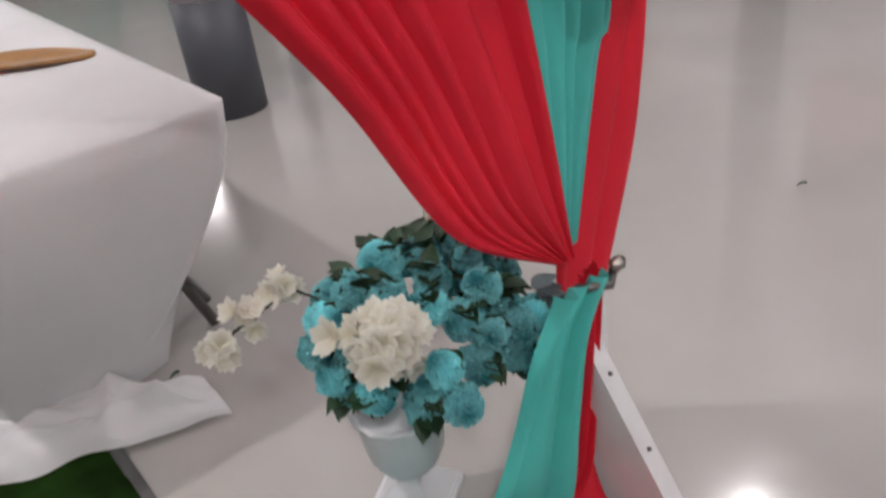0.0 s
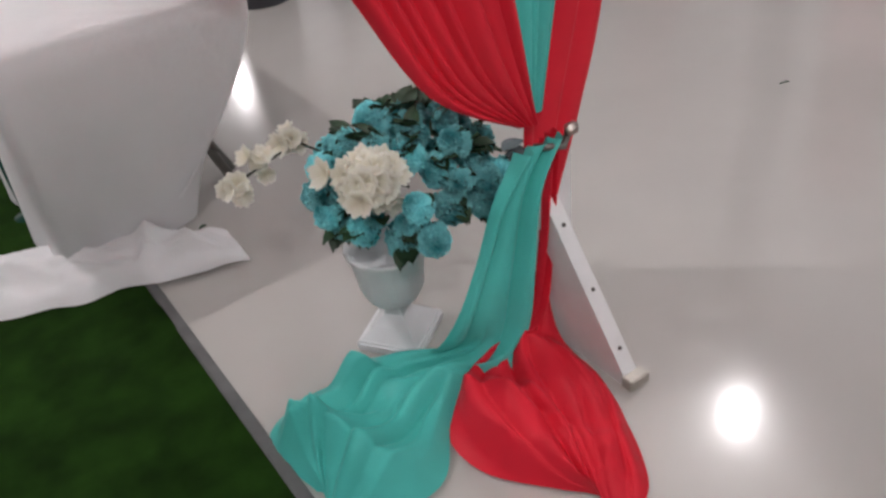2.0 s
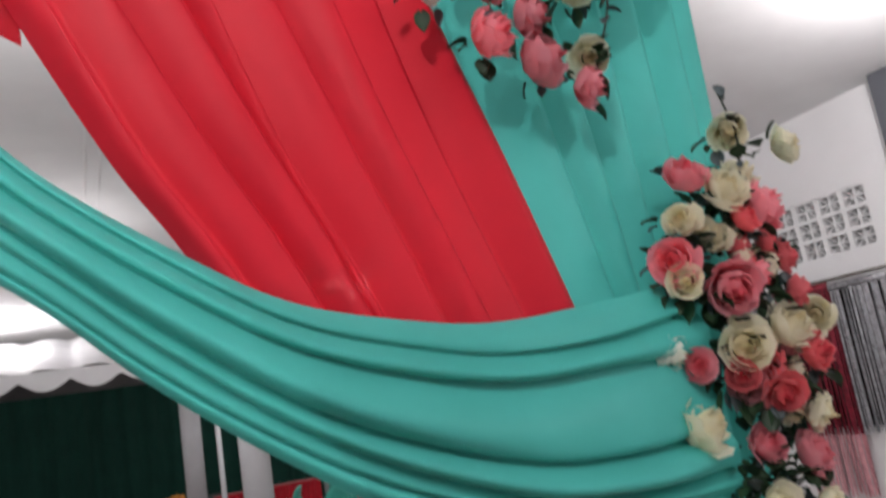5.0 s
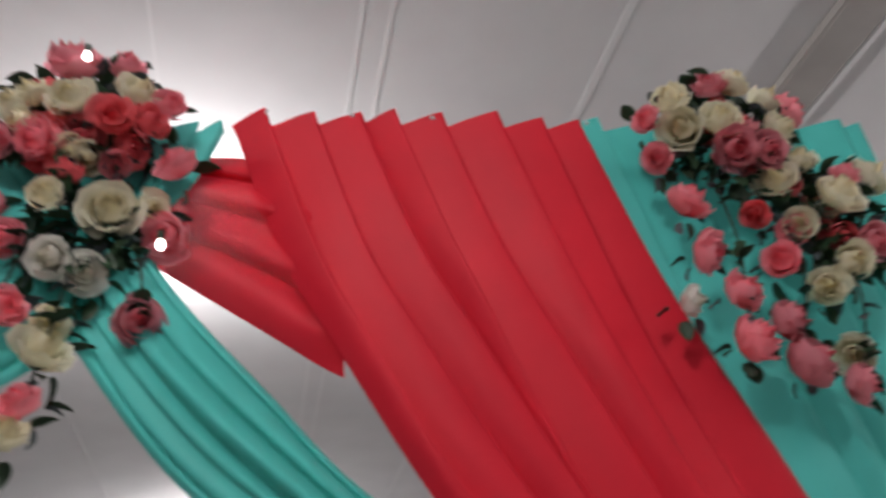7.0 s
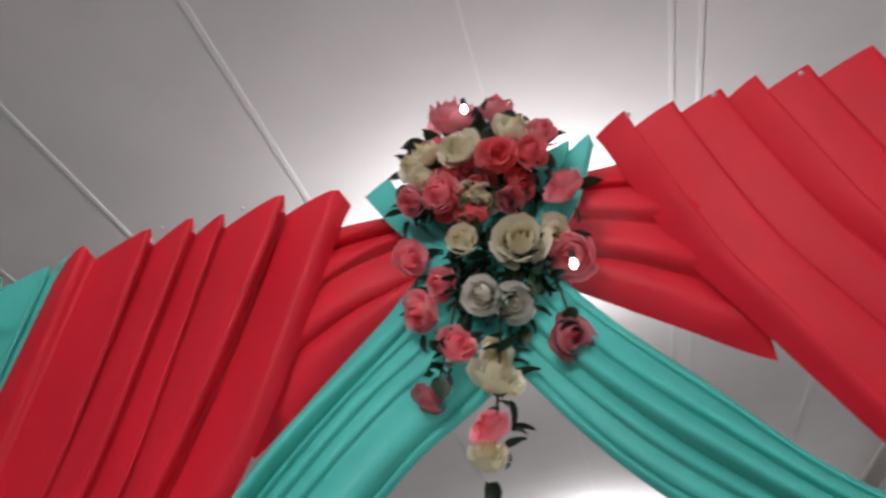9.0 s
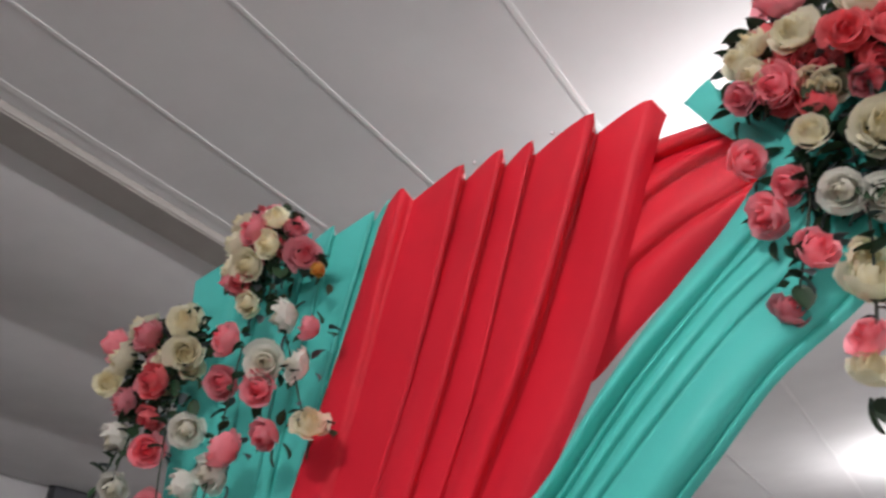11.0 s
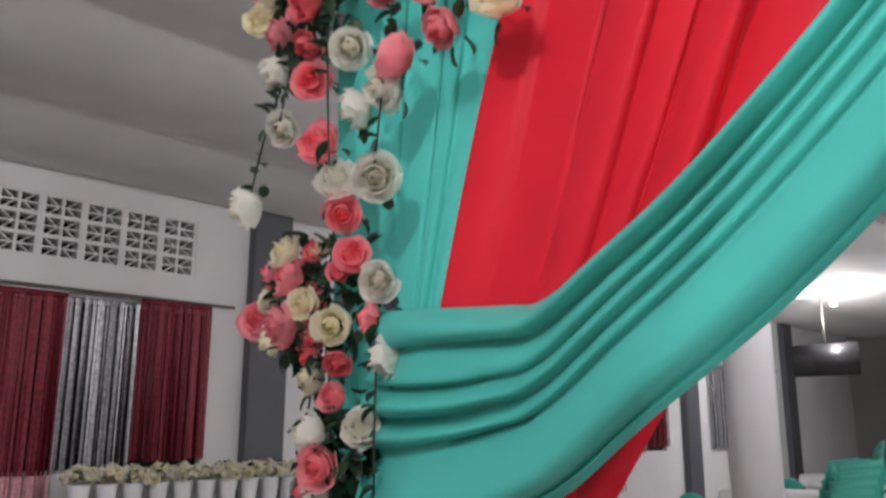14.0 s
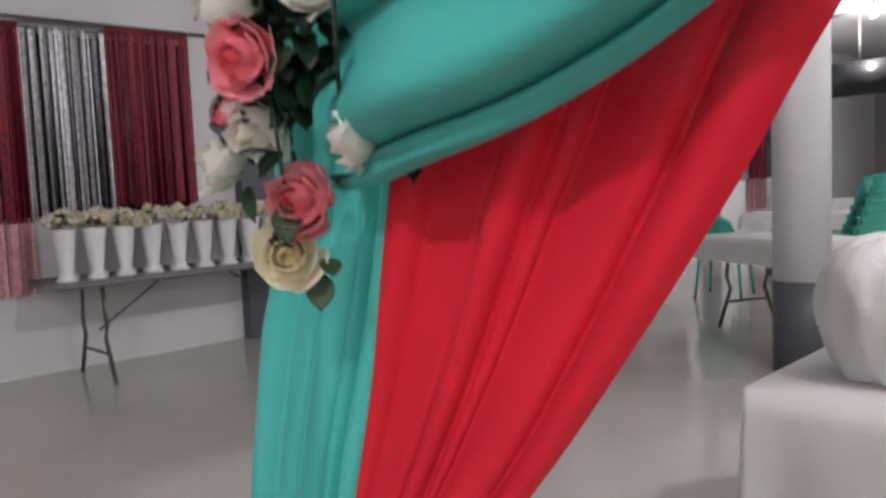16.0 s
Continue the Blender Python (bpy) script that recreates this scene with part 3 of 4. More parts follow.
L_IN = [(-0.12, 2.728), (-0.31, 2.25), (-0.45, 2.01), (-0.65, 1.68), (-0.87, 1.39), (-0.95, 1.27), (-1.05, 1.13), (-1.18, 0.96), (-1.4, 0.7), (-1.56, 0.5)]
L_OUT = [(-0.93, 2.855), (-1.08, 2.37), (-1.23, 1.82), (-1.37, 1.28), (-1.43, 1.04), (-1.49, 0.86), (-1.6, 0.48)]
hanging("red_curtain", L_IN, L_OUT, 8, (1.5, 1.5, 0.8, 1.2, 1.7, 1.0), 0.056, 0.02, RED, drape_l, "pleated red satin curtain", turn=-1, broad=0.025)
hanging("teal_panel", [(1.15, 2.8), (1.25, 2.35), (1.36, 1.99), (1.45, 1.69), (1.58, 1.24), (1.67, 0.88), (1.73, 0.55)],
        [(1.99, 2.83), (1.96, 2.0), (1.91, 1.03), (1.87, 0.89), (1.8, 0.55)], 11, (1.0, 1.4, 0.8, 1.5, 1.0, 1.3, 0.9), 0.04, 0.045, TEAL, drape_r, "teal satin panel beside the post")
hanging("teal_panel", [(-0.89, 2.85), (-1.04, 2.37), (-1.19, 1.82), (-1.33, 1.28), (-1.39, 1.04), (-1.45, 0.86), (-1.52, 0.5), (-1.55, 0.05)],
        [(-1.7, 2.87), (-1.66, 2.0), (-1.69, 1.26), (-1.75, 1.05), (-1.81, 0.8), (-1.86, 0.5), (-1.9, 0.05)], 12, (0.9, 1.3, 0.8, 1.5, 1.0, 1.9), 0.04, 0.045, TEAL, drape_l, "teal satin panel beside the post", turn=-1)
hanging("red_edge", [(1.84, 1.25), (1.82, 1.05), (1.77, 0.6), (1.74, 0.12)],
        [(2.0, 1.25), (2.02, 1.0), (2.0, 0.73), (1.93, 0.49), (1.86, 0.3), (1.8, 0.12)], 14, (1.0, 1.6, 1.2), 0.02, 0.065, RED, drape_r, "red satin hanging behind the post")
# red cloth looped from the crown to each curtain
swag("red_loop", [(0.16, 2.69), (0.4, 2.7), (0.62, 2.7)], [(0.2, 2.5), (0.38, 2.37), (0.62, 2.2)], 21, (0.6, 0.9, 1.2, 1.0), 0.04, 0.065, RED, drape_r, nu=30)
swag("red_loop", [(0.14, 2.69), (-0.1, 2.7), (-0.34, 2.7)], [(0.1, 2.5), (-0.08, 2.41), (-0.36, 2.21)], 22, (0.6, 0.9, 1.2, 1.0), 0.04, 0.065, RED, drape_l, nu=30)
# teal sashes from the crown to the posts
swag("teal_sash", [(0.2, 2.58), (0.33, 2.33), (0.5, 2.1), (0.63, 1.95), (0.83, 1.81), (0.96, 1.74), (1.12, 1.7), (1.27, 1.68), (1.45, 1.69), (1.72, 1.72)],
     [(0.08, 2.42), (0.19, 2.22), (0.37, 1.97), (0.62, 1.77), (0.75, 1.65), (0.89, 1.54), (1.04, 1.44), (1.21, 1.36), (1.37, 1.31), (1.74, 1.27)], 31, (0.7, 1.0, 1.7, 0.9, 0.6, 0.7), 0.085, -0.035, TEAL, drape_r, "wide teal satin sash", stand=0.045)
swag("teal_sash", [(0.12, 2.58), (-0.04, 2.39), (-0.3, 2.11), (-0.41, 1.99), (-0.63, 1.84), (-0.81, 1.75), (-0.94, 1.69), (-1.04, 1.69), (-1.42, 1.72)],
     [(0.24, 2.36), (0.16, 2.22), (0.0, 2.1), (-0.14, 1.95), (-0.3, 1.81), (-0.52, 1.64), (-0.75, 1.5), (-0.92, 1.39), (-1.1, 1.32), (-1.3, 1.28), (-1.42, 1.27)], 33, (1.3, 0.9, 0.9, 0.9, 2.2, 0.6), 0.085, -0.035, TEAL, drape_l, "wide teal satin sash", stand=0.045)
crown = thing("crown_wrap", pose(0, 0, 0), "teal satin wrapped round the middle of the top bar", "drape")
hanging("wrap", [(-0.08, 2.705), (-0.02, 2.6), (0.06, 2.5)], [(0.41, 2.7), (0.35, 2.56), (0.26, 2.45)], 41, (1, 0.8, 1.2, 1, 0.9, 1.1, 0.8), 0.025, -0.02, TEAL, crown, nv=20)
# pearl-headed pins along the curtain tops; two glints among the flowers as glowing beads
for x, z, par in ((0.49, 2.74, drape_r), (0.66, 2.74, drape_r), (0.83, 2.742, drape_r), (1.18, 2.745, drape_r), (-0.36, 2.75, drape_l), (-0.58, 2.785, drape_l)):
    part("pin", lathe([(0.0, -0.005), (0.004, -0.003), (0.005, 0.0), (0.004, 0.003), (0.0, 0.005)], 10), CERAMIC, par, "white pearl pin head", m=pose(x, set_back(x) - 0.035, z))
for x, y, z in ((0.315, -0.125, 2.362), (0.175, -0.165, 2.735)):
    bead = thing("fairy_bulb", pose(x, y, z), "tiny glowing white bead for a bright glint among the roses", "bulb", "fairy bulbs on the arch")
    part("bulb", lathe([(0.0, -0.009), (0.004, -0.007), (0.0065, -0.002), (0.006, 0.004), (0.004, 0.011), (0.0, 0.012)], 14), TUBE, bead, "glowing white bulb")
    part("bead_cap", lathe([(0.005, 0.011), (0.006, 0.014), (0.005, 0.028), (0.0, 0.028)], 10), STEM, bead)
# tails below the ties
def tail(name, left, right, seed, n, material, parent, label):
    """Cloth falling from the tie and running out over the floor between two edges."""
    fa, fb = along(left), along(right)
    fold, fold2 = folds(seed, n, 0.8), folds(seed + 1, n + 2, 0.8)
    crumple = 1.0 if material is TEAL else 0.5

    def f(u, v):
        k = 1 - 0.3 * smooth01(0.9, 1.0, v) ** 2
        p = fa(v).lerp(fb(v), 0.5 + (u - 0.5) * k)
        low = smooth01(0.35, 0.6, v)
        edge = min(1.0, 6 * u, 6 * (1 - u)) * min(1.0, 10 * (1 - v) + 0.1)
        h = fold(u + 0.06 * math.sin(6 * v)) * (1 - 0.5 * low) + low * fold2(u * 0.9 + 0.1 * math.sin(7 * v + 2 * u))
        n1 = noise.noise(Vector((p.x * 7 + seed, p.y * 7, 0.3)))
        z = p.z + low * edge * (0.03 * h + 0.02 + crumple * 0.16 * crumples(p.x, p.y, seed * 0.37))
        wob = 0.02 * low * math.sin(13 * v + 5 * u + seed)
        return (p.x + wob, p.y - (1 - low) * 0.045 * h + 0.02 * low * n1, max(0.006, z))
    return part(name, grid(90, 150, f), material, parent, label)


tail("teal_tail", [(1.64, -0.05, 0.55), (1.56, -0.05, 0.46), (1.5, -0.05, 0.34), (1.43, -0.05, 0.22), (1.4, 0.04, 0.06), (1.29, 0.13, 0.03), (1.12, 0.14, 0.02), (1.03, 0.09, 0.01), (1.01, -0.06, 0.008)],
     [(1.76, -0.05, 0.55), (1.7, -0.06, 0.46), (1.67, -0.07, 0.28), (1.62, -0.09, 0.1), (1.52, -0.11, 0.04), (1.43, -0.1, 0.03), (1.34, -0.14, 0.02), (1.26, -0.24, 0.01), (1.08, -0.23, 0.008)], 51, 3, TEAL, drape_r, "teal satin tail lying on the floor")
tail("red_tail", [(1.74, -0.01, 0.53), (1.7, -0.02, 0.26), (1.64, -0.03, 0.1), (1.48, -0.05, 0.03), (1.36, -0.12, 0.02), (1.34, -0.28, 0.01), (1.4, -0.4, 0.008), (1.45, -0.47, 0.008)],
     [(1.79, 0.0, 0.53), (1.76, -0.01, 0.26), (1.72, -0.05, 0.12), (1.68, -0.14, 0.04), (1.68, -0.25, 0.02), (1.67, -0.35, 0.01), (1.63, -0.45, 0.008), (1.51, -0.56, 0.008)], 52, 4, RED, drape_r, "red satin tail lying on the floor")
tail("red_tail", [(-1.58, 0.08, 0.52), (-1.52, 0.07, 0.3), (-1.44, 0.04, 0.1), (-1.26, -0.02, 0.02), (-1.1, -0.1, 0.01), (-1.05, -0.2, 0.008)],
     [(-1.64, 0.08, 0.52), (-1.6, 0.07, 0.3), (-1.56, 0.0, 0.1), (-1.5, -0.12, 0.02), (-1.4, -0.24, 0.01), (-1.25, -0.34, 0.008)], 53, 5, RED, drape_l, "red satin tail lying on the floor")
for tx, ty, par in ((1.75, -0.02, drape_r), (-1.6, 0.12, drape_l)):
    part("tie", tube([(tx - 0.06, ty - 0.035, 0.54), (tx, ty - 0.06, 0.53), (tx + 0.04, ty - 0.035, 0.55)], 0.009), METAL, par, "dark cord tie")
    part("tie_clip", box(0.03, 0.02, 0.025, (tx + 0.03, ty - 0.05, 0.555), 0.004), CLIP, par, "small metal clip")


# ---- flowers ----
def rose_mesh(material, seed, name="rose"):
    """A rose that opens along +z, about 0.1 m across: rings of cupped petals with rolled rims."""
    rnd = random.Random(seed)
    b = bmesh.new()
    full, foot = rnd.uniform(0.85, 1.1), []
    closing = (0.84, 0.76, 0.64, 0.54, 0.47, 0.45)
    for ring, (R, n, H, lip) in enumerate(((0.008, 3, 0.07, 0.0), (0.015, 3, 0.071, 0.0), (0.023, 4, 0.068, 0.25), (0.031, 4, 0.063, 0.5), (0.039, 5, 0.057, 0.7), (0.046, 5, 0.052, 0.7))):
        for i in range(n):
            a = 2 * math.pi * (i + rnd.uniform(-0.15, 0.15)) / n + ring * 0.9
            half = math.pi / n * 1.4
            ph = rnd.uniform(0, 6)
            h, curl, off = H * rnd.uniform(0.84, 1.1), rnd.uniform(0.3, 1.6) * lip * full, rnd.uniform(-0.004, 0.004) * (ring / 3)

            def f(u, v, a=a, half=half, R=R, h=h, curl=curl, off=off, ph=ph, shut=closing[ring]):
                s = 2 * u - 1
                ang = a + s * half * (0.5 + 0.5 * math.sin(math.pi * min(1, 0.2 + 0.6 * v)))
                rad = R * math.sin(math.pi * (0.1 + shut * v)) + 0.009 * curl * v ** 4 + off + 0.002 * s * (1 if R > 0.02 else 0)
                z = -0.03 + h * v - 0.008 * curl * v ** 5 - 0.013 * s * s * v + 0.005 * v * v * math.sin(5.2 * s + ph)
                return (rad * math.cos(ang), rad * math.sin(ang), z)
            base = len(b.verts)
            grid(4, 5, f, bm=b)
            b.verts.ensure_lookup_table()
            foot += b.verts[base:base + 5]
    bmesh.ops.pointmerge(b, verts=foot, merge_co=(0, 0, -0.032))
    return finish(b, name, material)


def leaf_mesh(material, long=0.055, wide=0.026, name="leaf"):
    b = grid(2, 5, lambda u, v: ((u - 0.5) * wide * 2 * math.sin(math.pi * (0.06 + 0.94 * v)) ** 0.8 * 0.9, long * v, 0.008 * abs(u - 0.5) * 2 - 0.022 * v * v))
    return finish(b, name, material)


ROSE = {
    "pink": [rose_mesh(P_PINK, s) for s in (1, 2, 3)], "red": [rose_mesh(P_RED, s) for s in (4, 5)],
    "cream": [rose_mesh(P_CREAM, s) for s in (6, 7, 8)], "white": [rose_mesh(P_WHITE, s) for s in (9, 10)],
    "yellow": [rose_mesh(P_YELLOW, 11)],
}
LEAVES = [leaf_mesh(LEAF), leaf_mesh(LEAF, 0.042, 0.018), leaf_mesh(LEAF, 0.06, 0.022), leaf_mesh(LEAF_GREY, 0.04, 0.02)]
ROSES_CENTRE = {
    "pink": [(0.14, 2.77, 0.99), (0.23, 2.78, 0.70), (0.31, 2.69, 0.67), (0.10, 2.59, 0.75), (0.04, 2.60, 0.55), (0.33, 2.55, 0.79), (0.32, 2.41, 0.85), (0.02, 2.48, 0.68), (0.08, 2.40, 0.50), (0.04, 2.35, 0.74), (0.09, 2.27, 0.72), (0.03, 2.19, 0.64), (0.28, 2.25, 0.80), (0.13, 2.12, 0.68)],
    "red": [(0.22, 2.63, 0.71), (0.28, 2.63, 0.71), (0.15, 2.53, 0.58)],
    "cream": [(0.26, 2.70, 0.84), (0.15, 2.67, 0.83), (0.08, 2.70, 0.68), (0.07, 2.63, 0.60), (0.05, 2.68, 0.56), (0.13, 2.47, 0.62), (0.29, 2.46, 0.56), (0.23, 2.44, 0.96), (0.15, 2.25, 0.57), (0.15, 2.20, 0.85), (0.12, 2.07, 0.58)],
    "white": [(0.15, 2.35, 0.73), (0.20, 2.33, 0.68)],
}
ROSES_LEFT_TOP = {
    "pink": [(-1.27, 2.88, 0.88), (-1.26, 2.81, 0.97), (-1.12, 2.71, 0.97), (-1.38, 2.71, 0.79), (-1.06, 2.48, 0.66), (-1.22, 2.36, 0.91), (-1.16, 2.23, 0.83), (-1.84, 2.62, 0.98), (-1.63, 2.58, 1.03), (-1.37, 2.53, 0.94), (-1.35, 2.40, 0.91), (-1.71, 2.41, 0.86), (-1.59, 2.26, 0.91), (-1.29, 2.21, 0.98), (-1.56, 2.10, 1.31), (-1.48, 1.93, 0.84)],
    "red": [(-1.31, 2.67, 0.77), (-1.56, 2.43, 1.24), (-1.60, 2.35, 0.76)],
    "cream": [(-1.20, 2.83, 0.80), (-1.36, 2.88, 0.79), (-1.37, 2.82, 0.91), (-1.21, 2.75, 0.79), (-1.36, 2.73, 0.89), (-1.27, 2.70, 0.95), (-1.29, 2.61, 0.75), (-1.03, 2.23, 0.87), (-1.70, 2.63, 1.23), (-1.51, 2.60, 1.16), (-1.76, 2.55, 1.00), (-1.48, 2.50, 1.00), (-1.82, 2.49, 0.84)],
    "yellow": [(-1.06, 2.65, 0.60)],
    "white": [(-1.15, 2.54, 0.94), (-1.20, 2.42, 1.04), (-1.09, 2.39, 0.87), (-1.72, 2.32, 0.96), (-1.45, 2.29, 0.93), (-1.34, 2.17, 1.05), (-1.43, 2.15, 0.90), (-1.71, 2.18, 0.87), (-1.49, 2.00, 1.14), (-1.36, 1.98, 1.03), (-1.83, 2.01, 1.09)],
}
ROSES_LEFT_LOW = {
    "pink": [(-1.42, 1.83, 0.78), (-1.71, 1.83, 0.74), (-1.59, 1.80, 0.87), (-1.60, 1.70, 0.97), (-1.77, 1.73, 0.87), (-1.38, 1.70, 0.61), (-1.46, 1.42, 0.85), (-1.56, 1.37, 0.56), (-1.48, 1.55, 0.41)],
    "white": [(-1.35, 1.77, 0.78), (-1.31, 1.62, 0.83), (-1.50, 1.48, 0.87), (-1.38, 1.49, 0.78), (-1.51, 1.35, 0.88), (-1.33, 1.33, 0.80), (-1.59, 1.31, 0.85)],
    "cream": [(-1.62, 1.86, 0.78), (-1.73, 1.77, 0.62), (-1.54, 1.74, 0.69), (-1.46, 1.69, 0.76), (-1.70, 1.68, 0.58), (-1.55, 1.59, 0.77)],
    "red": [(-1.46, 1.62, 0.56)],
}
ROSES_LEFT_END = {
    "pink": [(-1.43, 1.26, 0.84)],
    "cream": [(-1.45, 1.20, 0.78)],
}
ROSES_RIGHT_TOP = {
    "pink": [(1.45, 2.79, 0.79), (1.65, 2.75, 0.85), (1.29, 2.71, 0.57), (1.45, 2.61, 0.97), (1.53, 2.61, 0.89), (1.33, 2.50, 0.98), (1.32, 2.37, 0.87), (1.37, 2.28, 0.82), (1.36, 2.18, 0.95), (1.45, 2.22, 0.88), (1.45, 2.13, 1.00), (1.55, 2.09, 0.80), (1.29, 2.61, 0.55), (1.48, 2.35, 0.77), (1.69, 2.38, 0.84), (1.69, 2.54, 0.65)],
    "red": [(1.46, 2.46, 0.59)],
    "cream": [(1.35, 2.75, 0.86), (1.51, 2.80, 0.86), (1.60, 2.78, 0.82), (1.35, 2.67, 0.99), (1.44, 2.68, 0.99), (1.58, 2.67, 0.84), (1.63, 2.61, 0.84), (1.55, 2.55, 0.94), (1.79, 2.57, 1.02), (1.64, 2.48, 1.00), (1.55, 2.43, 0.68), (1.63, 2.34, 0.86), (1.57, 2.30, 0.84), (1.57, 2.15, 0.74)],
    "white": [(1.26, 2.27, 0.59)],
}
ROSES_RIGHT_LOW = {
    "pink": [(1.73, 1.91, 0.84), (1.89, 1.84, 1.07), (1.66, 1.75, 0.93), (1.75, 1.69, 1.23), (1.78, 1.40, 0.78), (1.87, 1.37, 0.88), (1.67, 1.56, 0.50), (1.82, 1.25, 0.63), (1.74, 1.23, 0.53), (1.82, 1.19, 0.85)],
    "red": [(1.81, 1.81, 0.57), (1.92, 1.74, 0.59), (1.93, 1.67, 0.65), (1.90, 1.55, 0.77), (1.74, 1.53, 0.65), (1.81, 1.49, 0.74), (1.88, 1.15, 0.92)],
    "cream": [(1.68, 1.82, 0.69), (1.79, 1.87, 0.96), (1.87, 1.91, 0.76), (2.01, 1.97, 0.81), (1.86, 2.00, 0.77), (1.66, 1.71, 0.66), (1.87, 1.60, 1.08), (1.76, 1.58, 1.08), (1.98, 1.62, 0.77), (1.64, 1.45, 1.08), (1.91, 1.44, 0.75), (1.74, 1.30, 0.83), (1.84, 1.29, 0.55)],
    "white": [(1.61, 1.59, 0.72), (1.66, 1.27, 0.68)],
}
ROSES_RIGHT_END = {
    "pink": [(1.71, 1.11, 0.79)],
    "cream": [(1.81, 1.10, 0.97)],
    "red": [(1.82, 1.15, 0.63)],
}



def garland(label, sets, seed, hubs, droop):
    """Roses and leaves wired into one garland; hubs are (x, z, radius) of its thick heads, roses (x, z, size)."""
    rnd = random.Random(seed)
    x0 = sum(h[0] for h in hubs) / len(hubs)
    z0 = min(h[1] for h in hubs)
    g = thing("rose_garland", pose(x0, -0.03, z0), label, "flower garland", "rose garlands on the arch")
    origin = Vector((x0, -0.03, z0))

    def leaf(p, d, k):
        part("leaf", rnd.choice(LEAVES), None, g, m=Matrix.Translation(Vector(p) - origin) @ Vector(d).to_track_quat("Y", "Z").to_matrix().to_4x4() @ Matrix.Scale(k, 4))

    for data in sets:
        for kind, pts in data.items():
            for x, z, wide in pts:
                hx, hz, hr = min(hubs, key=lambda q: (x - q[0]) ** 2 + (z - q[1]) ** 2)
                near = math.hypot(x - hx, z - hz) / hr
                y = set_back(x) - 0.085 - 0.045 * max(0.0, 1 - near ** 2) + rnd.uniform(-0.012, 0.012)
                face = Vector(((x - hx) * 5.0 + rnd.uniform(-0.25, 0.25), -0.75, (z - hz) * 4.5 + rnd.uniform(-0.25, 0.25)))
                if near > 1.15:
                    face = Vector((rnd.choice((-1, 1)) * rnd.uniform(0.15, 0.7), -0.62, rnd.choice((-0.5, -0.25, 0.1, 0.45))))
                q = face.to_track_quat("Z", "Y").to_matrix().to_4x4()
                size = min(1.02, max(0.64, wide)) * (0.7 if kind == "yellow" else 1.04)
                m = Matrix.Translation(Vector((x, y, z)) - origin) @ q @ Matrix.Rotation(rnd.uniform(0, 6.3), 4, "Z") @ Matrix.Diagonal((size, size, size * rnd.uniform(0.9, 1.1), 1))
                part("rose", rnd.choice(ROSE[kind]), None, g, m=m)
                for _ in range(6 if near < 1.15 else 4):
                    a = rnd.uniform(0, 6.3)
                    leaf((x + 0.03 * math.cos(a), y + 0.035, z + 0.03 * math.sin(a)), (math.cos(a), rnd.uniform(-0.5, 0.3), math.sin(a)), rnd.uniform(0.5, 0.85))
    for hx, hz, hr in hubs:
        for _ in range(13 if hr > 0.12 else 0):
            a, r = rnd.uniform(0, 6.3), hr * rnd.uniform(0.1, 0.75)
            d = Vector((math.cos(a) * 0.8, -0.7, math.sin(a) * 0.8))
            m = Matrix.Translation(Vector((hx + r * math.cos(a), set_back(hx) - 0.085, hz + r * math.sin(a))) - origin) @ d.to_track_quat("Z", "Y").to_matrix().to_4x4() @ Matrix.Scale(rnd.uniform(0.5, 0.75), 4)
            part("rose", rnd.choice(ROSE[rnd.choice(("pink", "cream", "red"))]), None, g, m=m)
        for _ in range(int(170 * hr / 0.15)):
            a, r = rnd.uniform(0, 6.3), hr * rnd.uniform(0.02, 0.72) ** 0.6
            leaf((hx + r * math.cos(a), set_back(hx) + rnd.uniform(-0.1, -0.03), hz + r * math.sin(a)),
                 (0.6 * math.cos(a) + rnd.uniform(-.9, .9), rnd.uniform(-0.9, 0.3), 0.6 * math.sin(a) + rnd.uniform(-.9, .9)), rnd.uniform(0.5, 0.95))
    for sx, sz, ex, ez in droop:
        way = along([(sx, set_back(sx) - 0.08, sz), ((sx + ex) / 2 + 0.015, set_back(sx) - 0.1, (sz + ez) / 2), (ex, set_back(ex) - 0.09, ez)])
        part("stem", tube([way(i / 8) - origin for i in range(9)], 0.0025, 5), STEM, g)
        for i in range(14):
            leaf(way(rnd.random()), (rnd.uniform(-1, 1), rnd.uniform(-1, 0), rnd.uniform(-0.8, 0.6)), rnd.uniform(0.4, 0.85))
    return g


garland("pink and cream artificial roses at the crown of the arch", [ROSES_CENTRE], 1, [(0.18, 2.66, 0.15), (0.18, 2.42, 0.1)], [(0.18, 2.5, 0.14, 2.12), (0.12, 2.5, 0.05, 2.2), (0.24, 2.45, 0.29, 2.26)])
garland("pink, cream and white roses at the arch corner with teal cloth", [ROSES_LEFT_TOP], 2, [(-1.25, 2.76, 0.14), (-1.6, 2.5, 0.19)],
        [(-1.2, 2.6, -1.05, 2.24), (-1.3, 2.5, -1.36, 2.0), (-1.55, 2.4, -1.5, 1.94), (-1.65, 2.4, -1.72, 2.16), (-1.72, 2.3, -1.83, 2.02)])
garland("pink and white roses trailing down the arch post", [ROSES_LEFT_LOW, ROSES_LEFT_END], 3, [(-1.57, 1.75, 0.17), (-1.48, 1.45, 0.1)], [(-1.5, 1.9, -1.5, 1.6), (-1.5, 1.6, -1.44, 1.2), (-1.55, 1.6, -1.59, 1.3), (-1.35, 1.7, -1.34, 1.34)])
